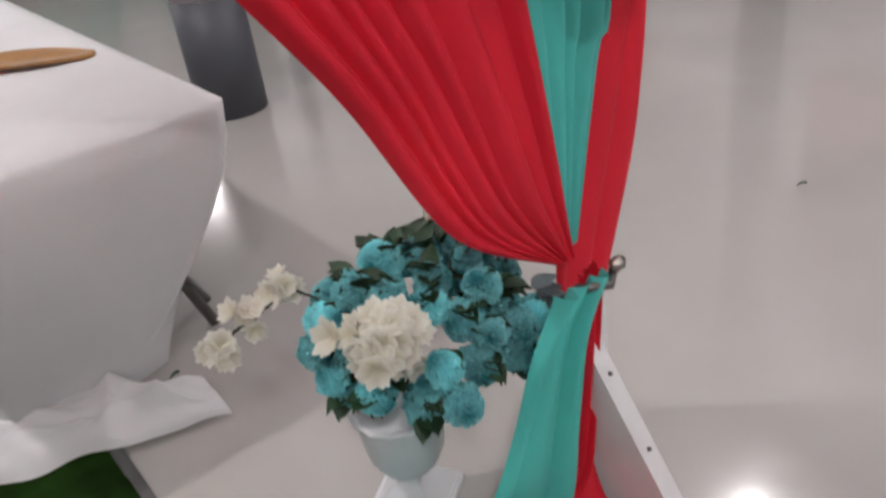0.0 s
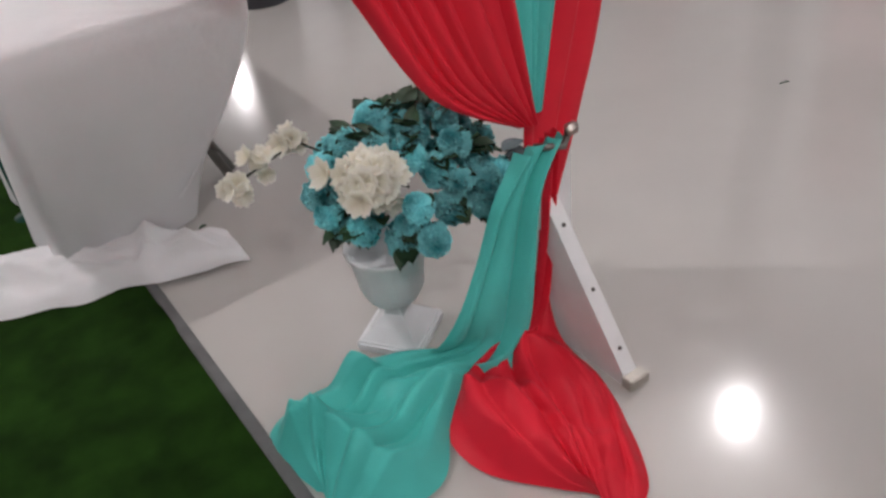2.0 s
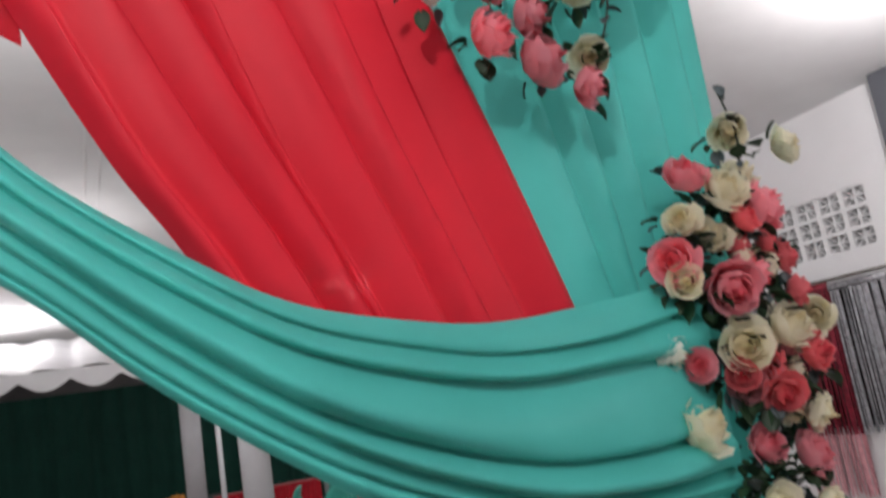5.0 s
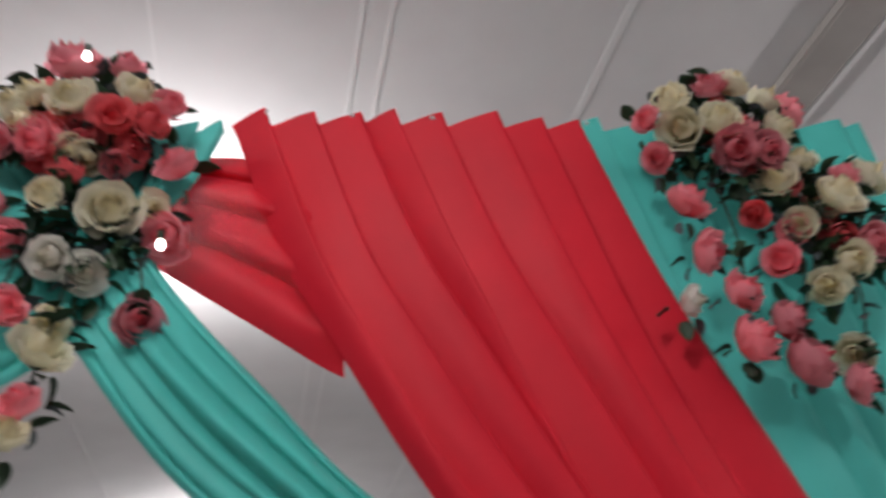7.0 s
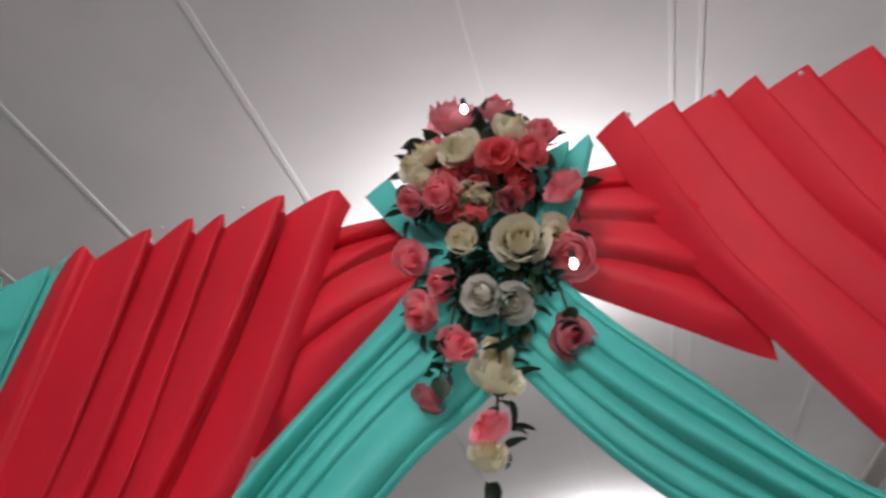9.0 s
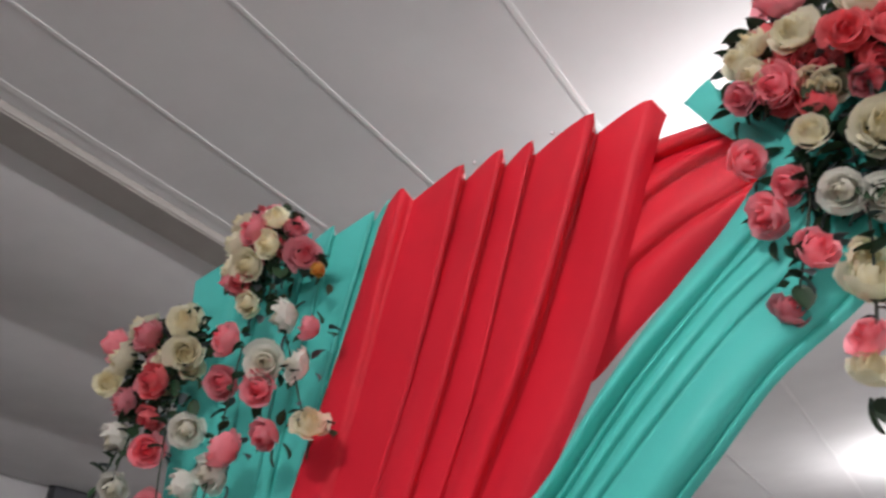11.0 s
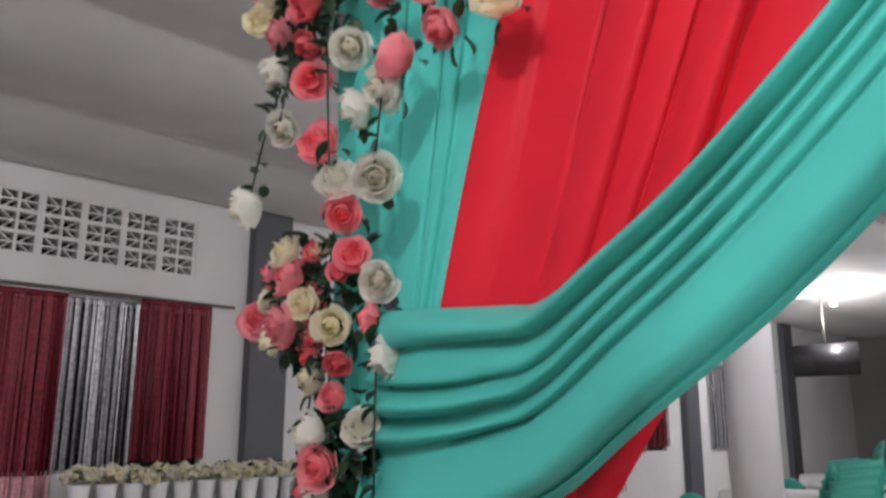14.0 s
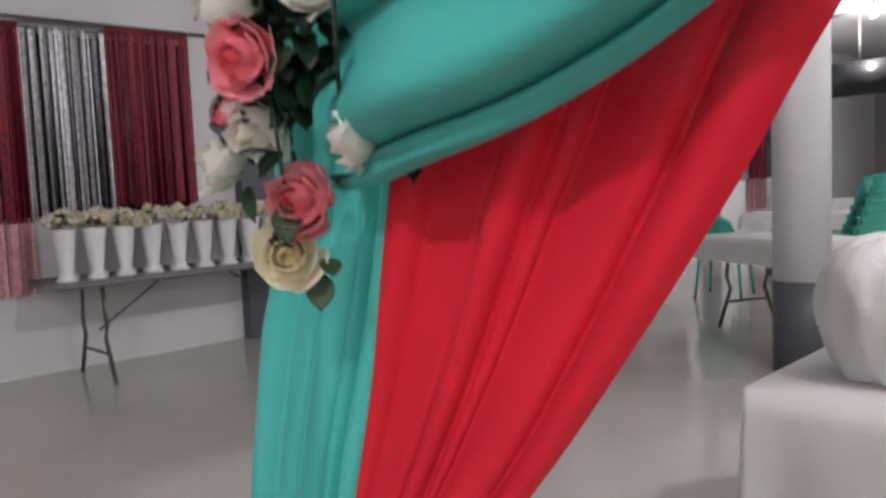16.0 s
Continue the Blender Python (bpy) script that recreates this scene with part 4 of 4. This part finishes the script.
garland("pink and cream roses at the arch corner, tails hanging", [ROSES_RIGHT_TOP], 4, [(1.48, 2.69, 0.18), (1.66, 2.46, 0.17)], [(1.4, 2.6, 1.36, 2.2), (1.55, 2.5, 1.45, 2.14), (1.65, 2.4, 1.56, 2.1)])
garland("dense pink, cream and red roses along the arch post", [ROSES_RIGHT_LOW, ROSES_RIGHT_END], 5, [(1.8, 1.75, 0.16), (1.84, 1.54, 0.13), (1.8, 1.3, 0.1)], [(1.86, 2.1, 1.84, 1.85), (1.78, 1.4, 1.75, 1.12), (1.88, 1.4, 1.88, 1.12)])


def pompom_mesh(seed):
    """A ball of small ruffled florets."""
    rnd = random.Random(seed)
    b = bmesh.new()
    bmesh.ops.create_icosphere(b, subdivisions=3, radius=0.028)
    for c in b.verts[:]:
        d = c.co.normalized()
        q = d.to_track_quat("Z", "Y").to_matrix() @ Matrix.Rotation(rnd.uniform(0, 6), 3, "Z")
        r, w = 0.036 * rnd.uniform(0.88, 1.12), 0.0085 * rnd.uniform(0.8, 1.2)
        ring = [b.verts.new(d * (r + rnd.uniform(-0.004, 0.004)) + q @ Vector((w * math.cos(k * 1.2566), w * math.sin(k * 1.2566), 0))) for k in range(5)]
        for k in range(5):
            b.faces.new((c, ring[k], ring[(k + 1) % 5]))
    return finish(b, "flower_head", P_TEAL, smooth=False)


def small_bloom_mesh(material, seed, n=5, r=0.028):
    """A flat open bloom of pointed petals."""
    rnd = random.Random(seed)
    b = bmesh.new()
    for layer in range(2):
        for i in range(n):
            a = 2 * math.pi * (i + 0.5 * layer) / n + rnd.uniform(-0.15, 0.15)

            def f(u, v, a=a, layer=layer):
                w = 0.95 * math.sin(math.pi * (0.12 + 0.83 * v)) * 0.5
                x, y = r * v, r * w * (2 * u - 1)
                return (x * math.cos(a) - y * math.sin(a), x * math.sin(a) + y * math.cos(a), 0.012 * v * v + 0.006 * layer * v)
            grid(2, 4, f, bm=b)
    bmesh.ops.remove_doubles(b, verts=b.verts[:], dist=1e-5)
    return finish(b, "bloom", material)


BLOOM_W = [small_bloom_mesh(P_WHITE, 3), small_bloom_mesh(P_WHITE, 4), small_bloom_mesh(P_WHITE, 5, 6)]
POM = [pompom_mesh(s) for s in (1, 2, 3)]

# the footed urn with its bouquet beside the arch post
URN = (1.445, 0.205)
urn = thing("flower_urn", pose(URN[0], URN[1], 0), "white footed ceramic urn on a square base, fluted bowl", "urn")
part("base", box(0.17, 0.17, 0.03, (0, 0, 0.015), 0.006, rot=Euler((0, 0, 0.6)).to_matrix()), CERAMIC, urn, smooth=False)
foot = part("foot", lathe([(0.105, 0.03), (0.07, 0.06), (0.035, 0.085), (0.028, 0.105), (0.036, 0.12)], 4), CERAMIC, urn, smooth=False)
foot.matrix_basis = pose(0, 0, 0, 0, 0, 34.4 + 45)
part("bowl", lathe([(0.036, 0.12), (0.062, 0.135), (0.078, 0.17), (0.083, 0.22), (0.09, 0.265), (0.101, 0.282), (0.098, 0.288), (0.08, 0.278)], 48, ripple=0.02, lobes=16), CERAMIC, urn, "fluted white bowl")
bouquet = thing("bouquet", pose(URN[0], URN[1], 0.29), "teal pompom flowers with white lilies standing in the urn", "bouquet")
rnd = random.Random(77)
BQ = Vector((0.07, -0.03, 0.132))
for i in range(56):
    z = 1 - 1.22 * (i + 0.5) / 56
    a = i * 2.39996 + rnd.uniform(-0.2, 0.2)
    d = Vector((math.sqrt(max(0, 1 - z * z)) * math.cos(a), math.sqrt(max(0, 1 - z * z)) * math.sin(a), z))
    p = BQ + Vector((d.x * 0.212, d.y * 0.202, d.z * 0.175)) * rnd.uniform(0.8, 1.08)
    part("flower_head", rnd.choice(POM), None, bouquet, m=Matrix.Translation(p) @ Euler((rnd.uniform(0, 6), rnd.uniform(0, 6), 0)).to_matrix().to_4x4() @ Matrix.Scale(rnd.uniform(0.72, 1.05), 4))
    for _ in range(6):
        dd = (d + Vector((rnd.uniform(-.5, .5), rnd.uniform(-.5, .5), rnd.uniform(-.5, .5)))).normalized()
        part("leaf", rnd.choice(LEAVES[:3]), None, bouquet, m=Matrix.Translation(BQ + d * rnd.uniform(0.14, 0.185)) @ dd.to_track_quat("Y", "Z").to_matrix().to_4x4())


def bloom_bunch(center, spread, n, seed, scale=1.0, facing=Vector((-0.4, -0.8, 0.6))):
    r2 = random.Random(seed)
    for _ in range(n):
        d = Vector((r2.gauss(0, 1), r2.gauss(0, 1), r2.gauss(0, 1))) * 0.5
        p = Vector(center) + Vector((d.x * spread, d.y * spread, d.z * spread))
        f = (facing + d * 0.9).normalized()
        part("bloom", r2.choice(BLOOM_W), None, bouquet, m=Matrix.Translation(p) @ f.to_track_quat("Z", "Y").to_matrix().to_4x4() @ Matrix.Scale(scale * r2.uniform(0.85, 1.2), 4))


FRONT = Vector((-0.58, -0.66, 0.66)).normalized()
bloom_bunch(BQ + Vector((-0.15, -0.12, 0.14)), 0.045, 64, 5, 1.0, FRONT)
SPRAYS = ((-0.33, 0.17, 0.08), (-0.26, 0.17, 0.1), (-0.18, 0.17, 0.13), (0.18, 0.17, 0.09), (0.15, 0.12, 0.15), (0.2, -0.12, -0.05))
for i, off in enumerate(SPRAYS):
    bloom_bunch(BQ + Vector(off), 0.022, 5, 6 + i, 0.9)
part("stem", tube([BQ, BQ + Vector(SPRAYS[2]) * 0.95, BQ + Vector(SPRAYS[1]), BQ + Vector(SPRAYS[0])], 0.003, 5), STEM, bouquet)
for i in range(16):
    a = rnd.uniform(0, 6.3)
    d = Vector((0.9, -0.55, 0.15)).normalized() + Vector((rnd.uniform(-.5, .5), rnd.uniform(-.5, .5), rnd.uniform(-.5, .5)))
    part("leaf", LEAVES[3], None, bouquet, m=Matrix.Translation(BQ + Vector((0.17, -0.1, 0.03)) + d * 0.03) @ d.to_track_quat("Y", "Z").to_matrix().to_4x4() @ Matrix.Scale(rnd.uniform(0.8, 1.3), 4))

# ---- aisle: grass carpet, long table ----
CARPET_L, CARPET_R = -0.62, 1.0
structure("carpet", grid(60, 200, lambda u, v: (CARPET_L + u * (CARPET_R - CARPET_L), -4.5 + v * 14.5, 0.014 + 0.004 * noise.noise(Vector((u * 20, v * 130, 0))))), GRASS, "dark green artificial grass carpet along the aisle", smooth=True)
for ex in (CARPET_L - 0.012, CARPET_R + 0.012):
    structure("carpet_trim", box(0.03, 14.5, 0.018, (ex, 2.75, 0.0095), 0.004), EDGE, "dark grey edging strip of the grass carpet")


def folding_leg(parent, x, y, h, w, material=METAL):
    b = tube([(x, y - w * 0.3, h), (x, y - w * 0.36, h * 0.6), (x, y - w * 0.3, h * 0.45), (x, y - w * 0.5, 0.01)], 0.016)
    b = tube([(x, y + w * 0.3, h), (x, y + w * 0.36, h * 0.6), (x, y + w * 0.3, h * 0.45), (x, y + w * 0.5, 0.01)], 0.016, bm=b)
    tube([(x, y - w * 0.33, h * 0.3), (x, y + w * 0.33, h * 0.3)], 0.011, bm=b)
    return part("leg", b, material, parent, "dark metal folding leg")


def cloth_table(m, sx, sy, h, drop, label, seed, name="banquet_table", taper=0.0, cloth=1):
    """A folding table; its cloth is a thing of its own."""
    t = thing(name, m, "folding banquet table with dark metal legs", "table", "banquet tables")
    part("tabletop", box(sx, sy, 0.04, (0, 0, h - 0.02), 0.01), PLASTIC_GREY, t)
    for s in (-1, 1):
        bl = folding_leg(t, 0, 0, h - 0.04, sx * 0.75)
        bl.matrix_basis = pose(0, s * (sy / 2 - 0.3), 0, 0, 0, 90)
    if not cloth:
        return t
    c = thing("tablecloth", m @ pose(0, (cloth - 1) * 0.93, h), label, "tablecloth", "white tablecloths")
    rnd2 = random.Random(seed)
    ph = rnd2.uniform(0, 6)
    b = bmesh.new()
    ex, ey, n = sx / 2 + 0.006, sy / 2 + 0.006 + (cloth - 1) * 0.93, 200 * cloth
    per = 2 * (2 * ex + 2 * ey)

    def rim(s):
        s = s % per
        for (ax, ay), (bx, by) in (((-ex, -ey), (ex, -ey)), ((ex, -ey), (ex, ey)), ((ex, ey), (-ex, ey)), ((-ex, ey), (-ex, -ey))):
            L = math.hypot(bx - ax, by - ay)
            if s <= L:
                return Vector((ax + (bx - ax) * s / L, ay + (by - ay) * s / L, 0)), Vector((by - ay, ax - bx, 0)) / L
            s -= L
        return Vector((-ex, -ey, 0)), Vector((0, -1, 0))
    rows = []
    for j in range(9):
        row = []
        for i in range(n):
            p, nn = rim(per * i / n)
            k = j / 8
            wave = 0.5 + 0.5 * math.sin(per * i / n * 17 + ph + 1.3 * math.sin(per * i / n * 5))
            out = 0.006 + 0.012 * min(1, 4 * k) + k * (0.035 * wave )
            pull = taper * k ** 1.5 * max(0.0, p.x / ex) ** 2 * (0.5 + 0.5 * smooth01(2.4, 0.2, p.y + ey))
            row.append(b.verts.new((p.x + nn.x * out - pull, p.y + nn.y * out + (0.5 * taper * k ** 1.7 * smooth01(0.9, 0.0, p.y + ey) if p.y < 0 else 0), 0.006 - 0.004 * min(1, j) - drop * k + 0.0)))
        rows.append(row)
    for q, w in zip(rows, rows[1:]):
        for i in range(n):
            b.faces.new((q[i], q[(i + 1) % n], w[(i + 1) % n], w[i]))
    b.faces.new(rows[0][::-1])
    part("cloth", b, WHITE_CLOTH, c)
    return t


for i in range(4):
    cloth_table(pose(1.185, 1.81 + i * 1.86, 0), 0.66, 1.84, 0.74, 0.71, "plain white tablecloth hanging over the long table", 60 + i, taper=0.44, cloth=4 if i == 0 else 0)

def cloth_heap():
    """The fallen end of the tablecloth, crumpled on the floor."""
    def f(u, v):
        n1 = noise.noise(Vector((u * 6, v * 3, 2.0)))
        n2 = noise.noise(Vector((u * 13, v * 7, 5.0)))
        body = math.sin(math.pi * v) ** 0.55 * math.sin(math.pi * min(1, 0.12 + 0.86 * u)) ** 0.4
        x = 0.5 + 0.78 * u
        y = 1.2 - 0.36 * u + (v - 0.45) * 0.34 * (1 - 0.45 * u) + 0.04 * n1
        return (x, y, 0.018 + body * (0.07 + 0.09 * crumples(x, y, 2.3) + 0.02 * n2))
    return grid(90, 36, f)


tagged(part("fallen_cloth", cloth_heap(), WHITE_CLOTH), "crumpled end of white cloth on the floor by the table", "cloth")
prop = thing("bent_rod", pose(1.2, 1.05, 0), "dark bent metal leg standing out under the table", "table leg")
part("rod", tube([(-0.05, 0.0, 0.27), (0.06, 0.0, 0.31), (0.105, 0.01, 0.312), (0.14, 0.04, 0.29), (0.27, 0.28, 0.012)], 0.013), METAL, prop)


def spoon():
    """A long serving spoon, its bowl towards +x."""
    s = thing("wooden_spoon", pose(1.46, 1.63, 0.757, 0, 0, -38), "large varnished wooden serving spoon lying on the table", "spoon")

    def f(u, v):
        k = max(0.0, v - 0.6) / 0.4
        w = 0.017 + 0.066 * math.sin(math.pi * min(1, k ** 0.8)) ** 0.75
        return (-0.95 + 0.95 * v, (u - 0.5) * 2 * w, 0.004 + 0.02 * math.sin(math.pi * min(1, v)) - 0.012 * (1 - abs(2 * u - 1)) * math.sin(math.pi * k))
    part("paddle", grid(8, 34, f, thick=0.012), SPOON, s)


spoon()

# flowers on stands along the carpet
for i in range(9):
    y = 1.55 + i * 0.85
    st = thing("aisle_flowers", pose(0.82, y, 0.0), "bunch of red and pink roses on a green wrapped stand", "flower stand", "flower stands along the aisle")
    part("stand", lathe([(0.06, 0.0), (0.06, 0.01), (0.012, 0.02), (0.012, 0.5), (0.045, 0.55), (0.05, 0.64)], 14), STAGE_GREEN, st, "green wrapped holder")
    r3 = random.Random(200 + i)
    for j in range(9):
        d = Vector((r3.gauss(0, 1), r3.gauss(0, 1), abs(r3.gauss(0, 0.8)))).normalized()
        part("rose", r3.choice(ROSE["red"] + ROSE["pink"][:1]), None, st, m=Matrix.Translation(Vector((0, 0, 0.66)) + d * 0.06) @ d.to_track_quat("Z", "Y").to_matrix().to_4x4() @ Matrix.Scale(0.75, 4))
        part("leaf", LEAVES[0], None, st, m=Matrix.Translation(Vector((0, 0, 0.64)) + d * 0.05) @ d.to_track_quat("Y", "Z").to_matrix().to_4x4())

# ---- left side: folding table with vases ----
vt = thing("vase_table", pose(-6.43, 2.42, 0), "grey folding table against the wall, carrying vases", "table")
part("tabletop", box(0.62, 2.2, 0.045, (0, 0, 0.705), 0.012), TABLE_DARK, vt)
for s in (-1, 1):
    bl = folding_leg(vt, 0, 0, 0.69, 0.62)
    bl.matrix_basis = pose(0, s * 0.78, 0, 0, 0, 90)
    part("stay", tube([(0, s * 0.75, 0.35), (0, s * 0.25, 0.68)], 0.008), METAL, vt)
VASE_ME = finish(lathe([(0.06, 0), (0.062, 0.015), (0.04, 0.035), (0.035, 0.06), (0.05, 0.16), (0.068, 0.3), (0.074, 0.31), (0.07, 0.315), (0.06, 0.3)], 20, ripple=0.015, lobes=10), "vase_body", CERAMIC)
for i in range(19):
    row, col = i % 2, i // 2
    x = -6.28 - 0.22 * row
    y = 1.43 + 0.2 * col + 0.09 * row
    v = thing("vase", pose(x, y, 0.7275) @ Matrix.Diagonal((1.12, 1.12, 1.12, 1)), "tall white trumpet vase filled with white flowers", "vase", "vases on the folding table")
    part("vase_body", VASE_ME, None, v)
    r3 = random.Random(300 + i)
    for j in range(24):
        d = Vector((r3.gauss(0, 1), r3.gauss(0, 1), abs(r3.gauss(0, 0.9)) + 0.2)).normalized()
        part("bloom", r3.choice(ROSE["cream"] + ROSE["white"]), None, v, m=Matrix.Translation(Vector((0, 0, 0.32)) + Vector((d.x * 0.125, d.y * 0.125, d.z * 0.1)) * r3.uniform(0.6, 1.05)) @ d.to_track_quat("Z", "Y").to_matrix().to_4x4() @ Matrix.Scale(r3.uniform(0.5, 0.72), 4))
        if j % 2:
            part("leaf", LEAVES[0], None, v, m=Matrix.Translation(Vector((0, 0, 0.33)) + d * 0.06) @ d.to_track_quat("Y", "Z").to_matrix().to_4x4())

# ---- pedestal with a wrapped bundle ----
cloth_table(pose(-1.37, 2.23, 0, 0, 0, 2), 0.8, 0.8, 0.62, 0.6, "white cloth over a low square table", 71, "low_table")


def bundle():
    """A sagging bag of sheet, gathered in uneven folds below its knot."""
    def f(u, v):
        a, e = 2 * math.pi * u, math.pi * (0.02 + 0.96 * v)
        c, s_ = math.cos(a), math.sin(a)
        n = noise.noise(Vector((c * 1.6, s_ * 1.6, v * 2.4)))
        n2 = noise.noise(Vector((c * 4.2 + 3, s_ * 4.2, v * 4.5)))
        n3 = noise.noise(Vector((c * 9, s_ * 9 + 2, v * 7)))
        crease = 0.05 * n2 + 0.035 * abs(n3)
        r = 0.235 * (1 + 0.12 * n - crease)
        flat = max(-0.78, math.cos(e))
        return (r * math.sin(e) ** 0.8 * c, r * math.sin(e) ** 0.8 * s_, 0.185 + 0.235 * flat * (1 + 0.1 * n) + 0.03 * max(0.0, n2) * math.cos(e))
    return grid(120, 60, f)


b_ob = part("bundle", bundle(), SHEET)
b_ob.matrix_basis = pose(-1.46, 2.2, 0.632)
tagged(b_ob, "bulky bundle wrapped in white plastic sheet on a low table", "bundle")

# ---- far tables and chairs ----
for i, (x, y, r) in enumerate(((-3.15, 5.65, -25), (-4.3, 9.3, 10), (-2.6, 12.2, 0), (-5.0, 13.5, 5), (-1.9, 8.6, 0))):
    cloth_table(pose(x, y, 0, 0, 0, r + 90), 0.76, 1.8, 0.74, 0.17, "white tablecloth on a folding banquet table", 80 + i)


def chair():
    """A one-piece stacking chair with a round shell back."""
    c = thing("plastic_chair", pose(0, 0, 0), "teal moulded plastic stacking chair with rounded back", "chair", "teal plastic chairs")
    part("seat", grid(10, 8, lambda u, v: ((u - 0.5) * 0.42, (v - 0.5) * 0.42, 0.43 - 0.02 * math.sin(math.pi * u) * math.sin(math.pi * v)), thick=0.012), TEAL_PLASTIC, c)
    part("backrest", grid(14, 10, lambda u, v: ((u - 0.5) * 0.44 * (1 - 0.35 * v * v), 0.21 + 0.1 * v - 0.05 * (2 * u - 1) ** 2, 0.42 + 0.42 * v * (1 - 0.16 * (2 * u - 1) ** 2)), thick=0.012), TEAL_PLASTIC, c)
    for sx in (-1, 1):
        for sy in (-1, 1):
            part("leg", tube([(sx * 0.19, sy * 0.18, 0.43), (sx * 0.23, sy * 0.23, 0.0)], 0.016, 6), TEAL_PLASTIC, c)
        part("side_panel", grid(8, 4, lambda u, v: (sx * (0.215 + 0.03 * v), 0.25 - 0.42 * u - 0.02 * v, 0.43 + v * (0.24 - 0.05 * u)), thick=0.01), TEAL_PLASTIC, c)
        part("armrest", tube([(sx * 0.21, 0.24, 0.66), (sx * 0.25, 0.0, 0.64), (sx * 0.25, -0.16, 0.62), (sx * 0.22, -0.2, 0.43)], 0.014, 6), TEAL_PLASTIC, c)
    return c


base_chair = chair()
base_chair.matrix_basis = pose(-3.35, 7.6, 0, 0, 0, -60)
for k in range(6):
    copy_thing(base_chair, pose(-3.35 + 0.03 * (k + 1), 7.6 + 0.017 * (k + 1), 0.09 * (k + 1), 0, 0, -60))
for x, y, r in ((-4.6, 7.3, 190), (-3.7, 7.5, 170), (-2.6, 9.4, 100), (-3.4, 10.5, 160), (-5.0, 10.6, 200), (3.35, 8.9, 200), (3.9, 9.6, 120), (4.3, 8.4, 60), (3.0, 9.9, 240), (4.6, 10.0, 30)):
    copy_thing(base_chair, pose(x, y, 0, 0, 0, r))

# television on the far column, ceiling fan
tv = thing("television", pose(-5.0, 12.3, 2.55), "black flat television hung from the ceiling", "television")
part("screen", box(1.0, 0.06, 0.5, (0, 0, 0), 0.01), BLACK, tv)
part("bracket", tube([(0, 0.02, 0.2), (0, 0.02, 1.0)], 0.02), METAL, tv)

# ---- stage at the far end ----
stage = thing("stage", pose(0.6, 14.0, 0), "low stage dressed in red cloth at the hall end", "stage")
part("platform", box(5.4, 3.5, 0.5, (0, 1.75, 0.25), 0.02), STAGE_GREEN, stage, "dark green stage floor")
part("skirt", grid(120, 6, lambda u, v: (-2.7 + 5.4 * u, -0.03 - 0.02 * math.sin(u * 140), 0.02 + 0.5 * (1 - v))), STAGE_RED, stage, "red pleated stage skirt")
red_box = thing("red_table", pose(3.3, 12.2, 0), "red cloth covered table beside the stage", "table")
part("cloth", grid(80, 8, lambda u, v: (-0.8 + 1.6 * u, -0.3 - 0.02 * math.sin(u * 90), 0.72 * (1 - v) + 0.01)), STAGE_RED, red_box)
part("tabletop", box(1.6, 0.6, 0.04, (0, 0, 0.72), 0.01), STAGE_RED, red_box)
back = thing("stage_curtain", pose(0.6, 17.2, 0), "dark green pleated curtain behind the stage", "curtain")
part("curtain", grid(200, 10, lambda u, v: (-6 + 12 * u, 0.06 * math.sin(u * 170) + 0.03 * math.sin(u * 61), 3.0 * (1 - v) + 0.01)), STAGE_GREEN, back)
canopy = thing("canopy", pose(0.6, 10.2, 0), "white scalloped cloth canopy hung under the ceiling", "canopy")
part("roof_cloth", grid(60, 30, lambda u, v: (-2.4 + 4.2 * u, 2.6 * v, 2.75 + 0.75 * v + 0.06 * abs(math.sin(u * 22)))), CEIL_CLOTH, canopy)
part("valance", grid(100, 6, lambda u, v: (-2.4 + 4.2 * u, -0.01, 2.78 - v * (0.12 + 0.14 * abs(math.sin(u * 22))))), CEIL_CLOTH, canopy, "scalloped white edge")
part("pole", tube([(1.75, 0.02, 0.0), (1.75, 0.02, 2.75)], 0.035), COLUMN_WHITE, canopy)
part("pole", tube([(-2.35, 0.02, 0.0), (-2.35, 0.02, 2.75)], 0.035), COLUMN_WHITE, canopy)

# potted plant by the far end of the long tables
plant = thing("potted_plant", pose(1.72, 10.4, 0), "green pot plant with yellow flowers on a dark stand", "plant")
part("stand", lathe([(0.14, 0.0), (0.14, 0.02), (0.03, 0.04), (0.03, 0.5), (0.12, 0.53), (0.13, 0.56)], 16), METAL, plant)
part("pot", lathe([(0.08, 0.56), (0.12, 0.72), (0.125, 0.74), (0.1, 0.73)], 18), PAINT_GREY, plant)
r4 = random.Random(900)
for i in range(60):
    d = Vector((r4.gauss(0, 1), r4.gauss(0, 1), abs(r4.gauss(0, 0.9)))).normalized()
    part("leaf", r4.choice(LEAVES[:3]), None, plant, m=Matrix.Translation(Vector((0, 0, 0.76)) + d * r4.uniform(0.04, 0.14)) @ d.to_track_quat("Y", "Z").to_matrix().to_4x4() @ Matrix.Scale(1.6, 4))
for i in range(12):
    a = r4.uniform(0, 6.3)
    part("flower", ROSE["yellow"][0], None, plant, m=pose(0.12 * math.cos(a), 0.12 * math.sin(a), 0.9 + r4.uniform(-0.03, 0.04), r4.uniform(-40, 40), r4.uniform(-40, 40), 0) @ Matrix.Scale(0.8, 4))

# small scraps on the floor
for sx, sy, sr in ((3.2, 0.335, 20), (1.25, 1.02, 70), (2.55, 0.9, 130)):
    scrap = part("floor_scrap", LEAVES[1], None, m=pose(sx, sy, 0.022, 4, 10, sr) @ Matrix.Scale(0.7, 4))
    tagged(scrap, "small dark dry leaf lying on the floor", "leaf", "scraps on the floor")
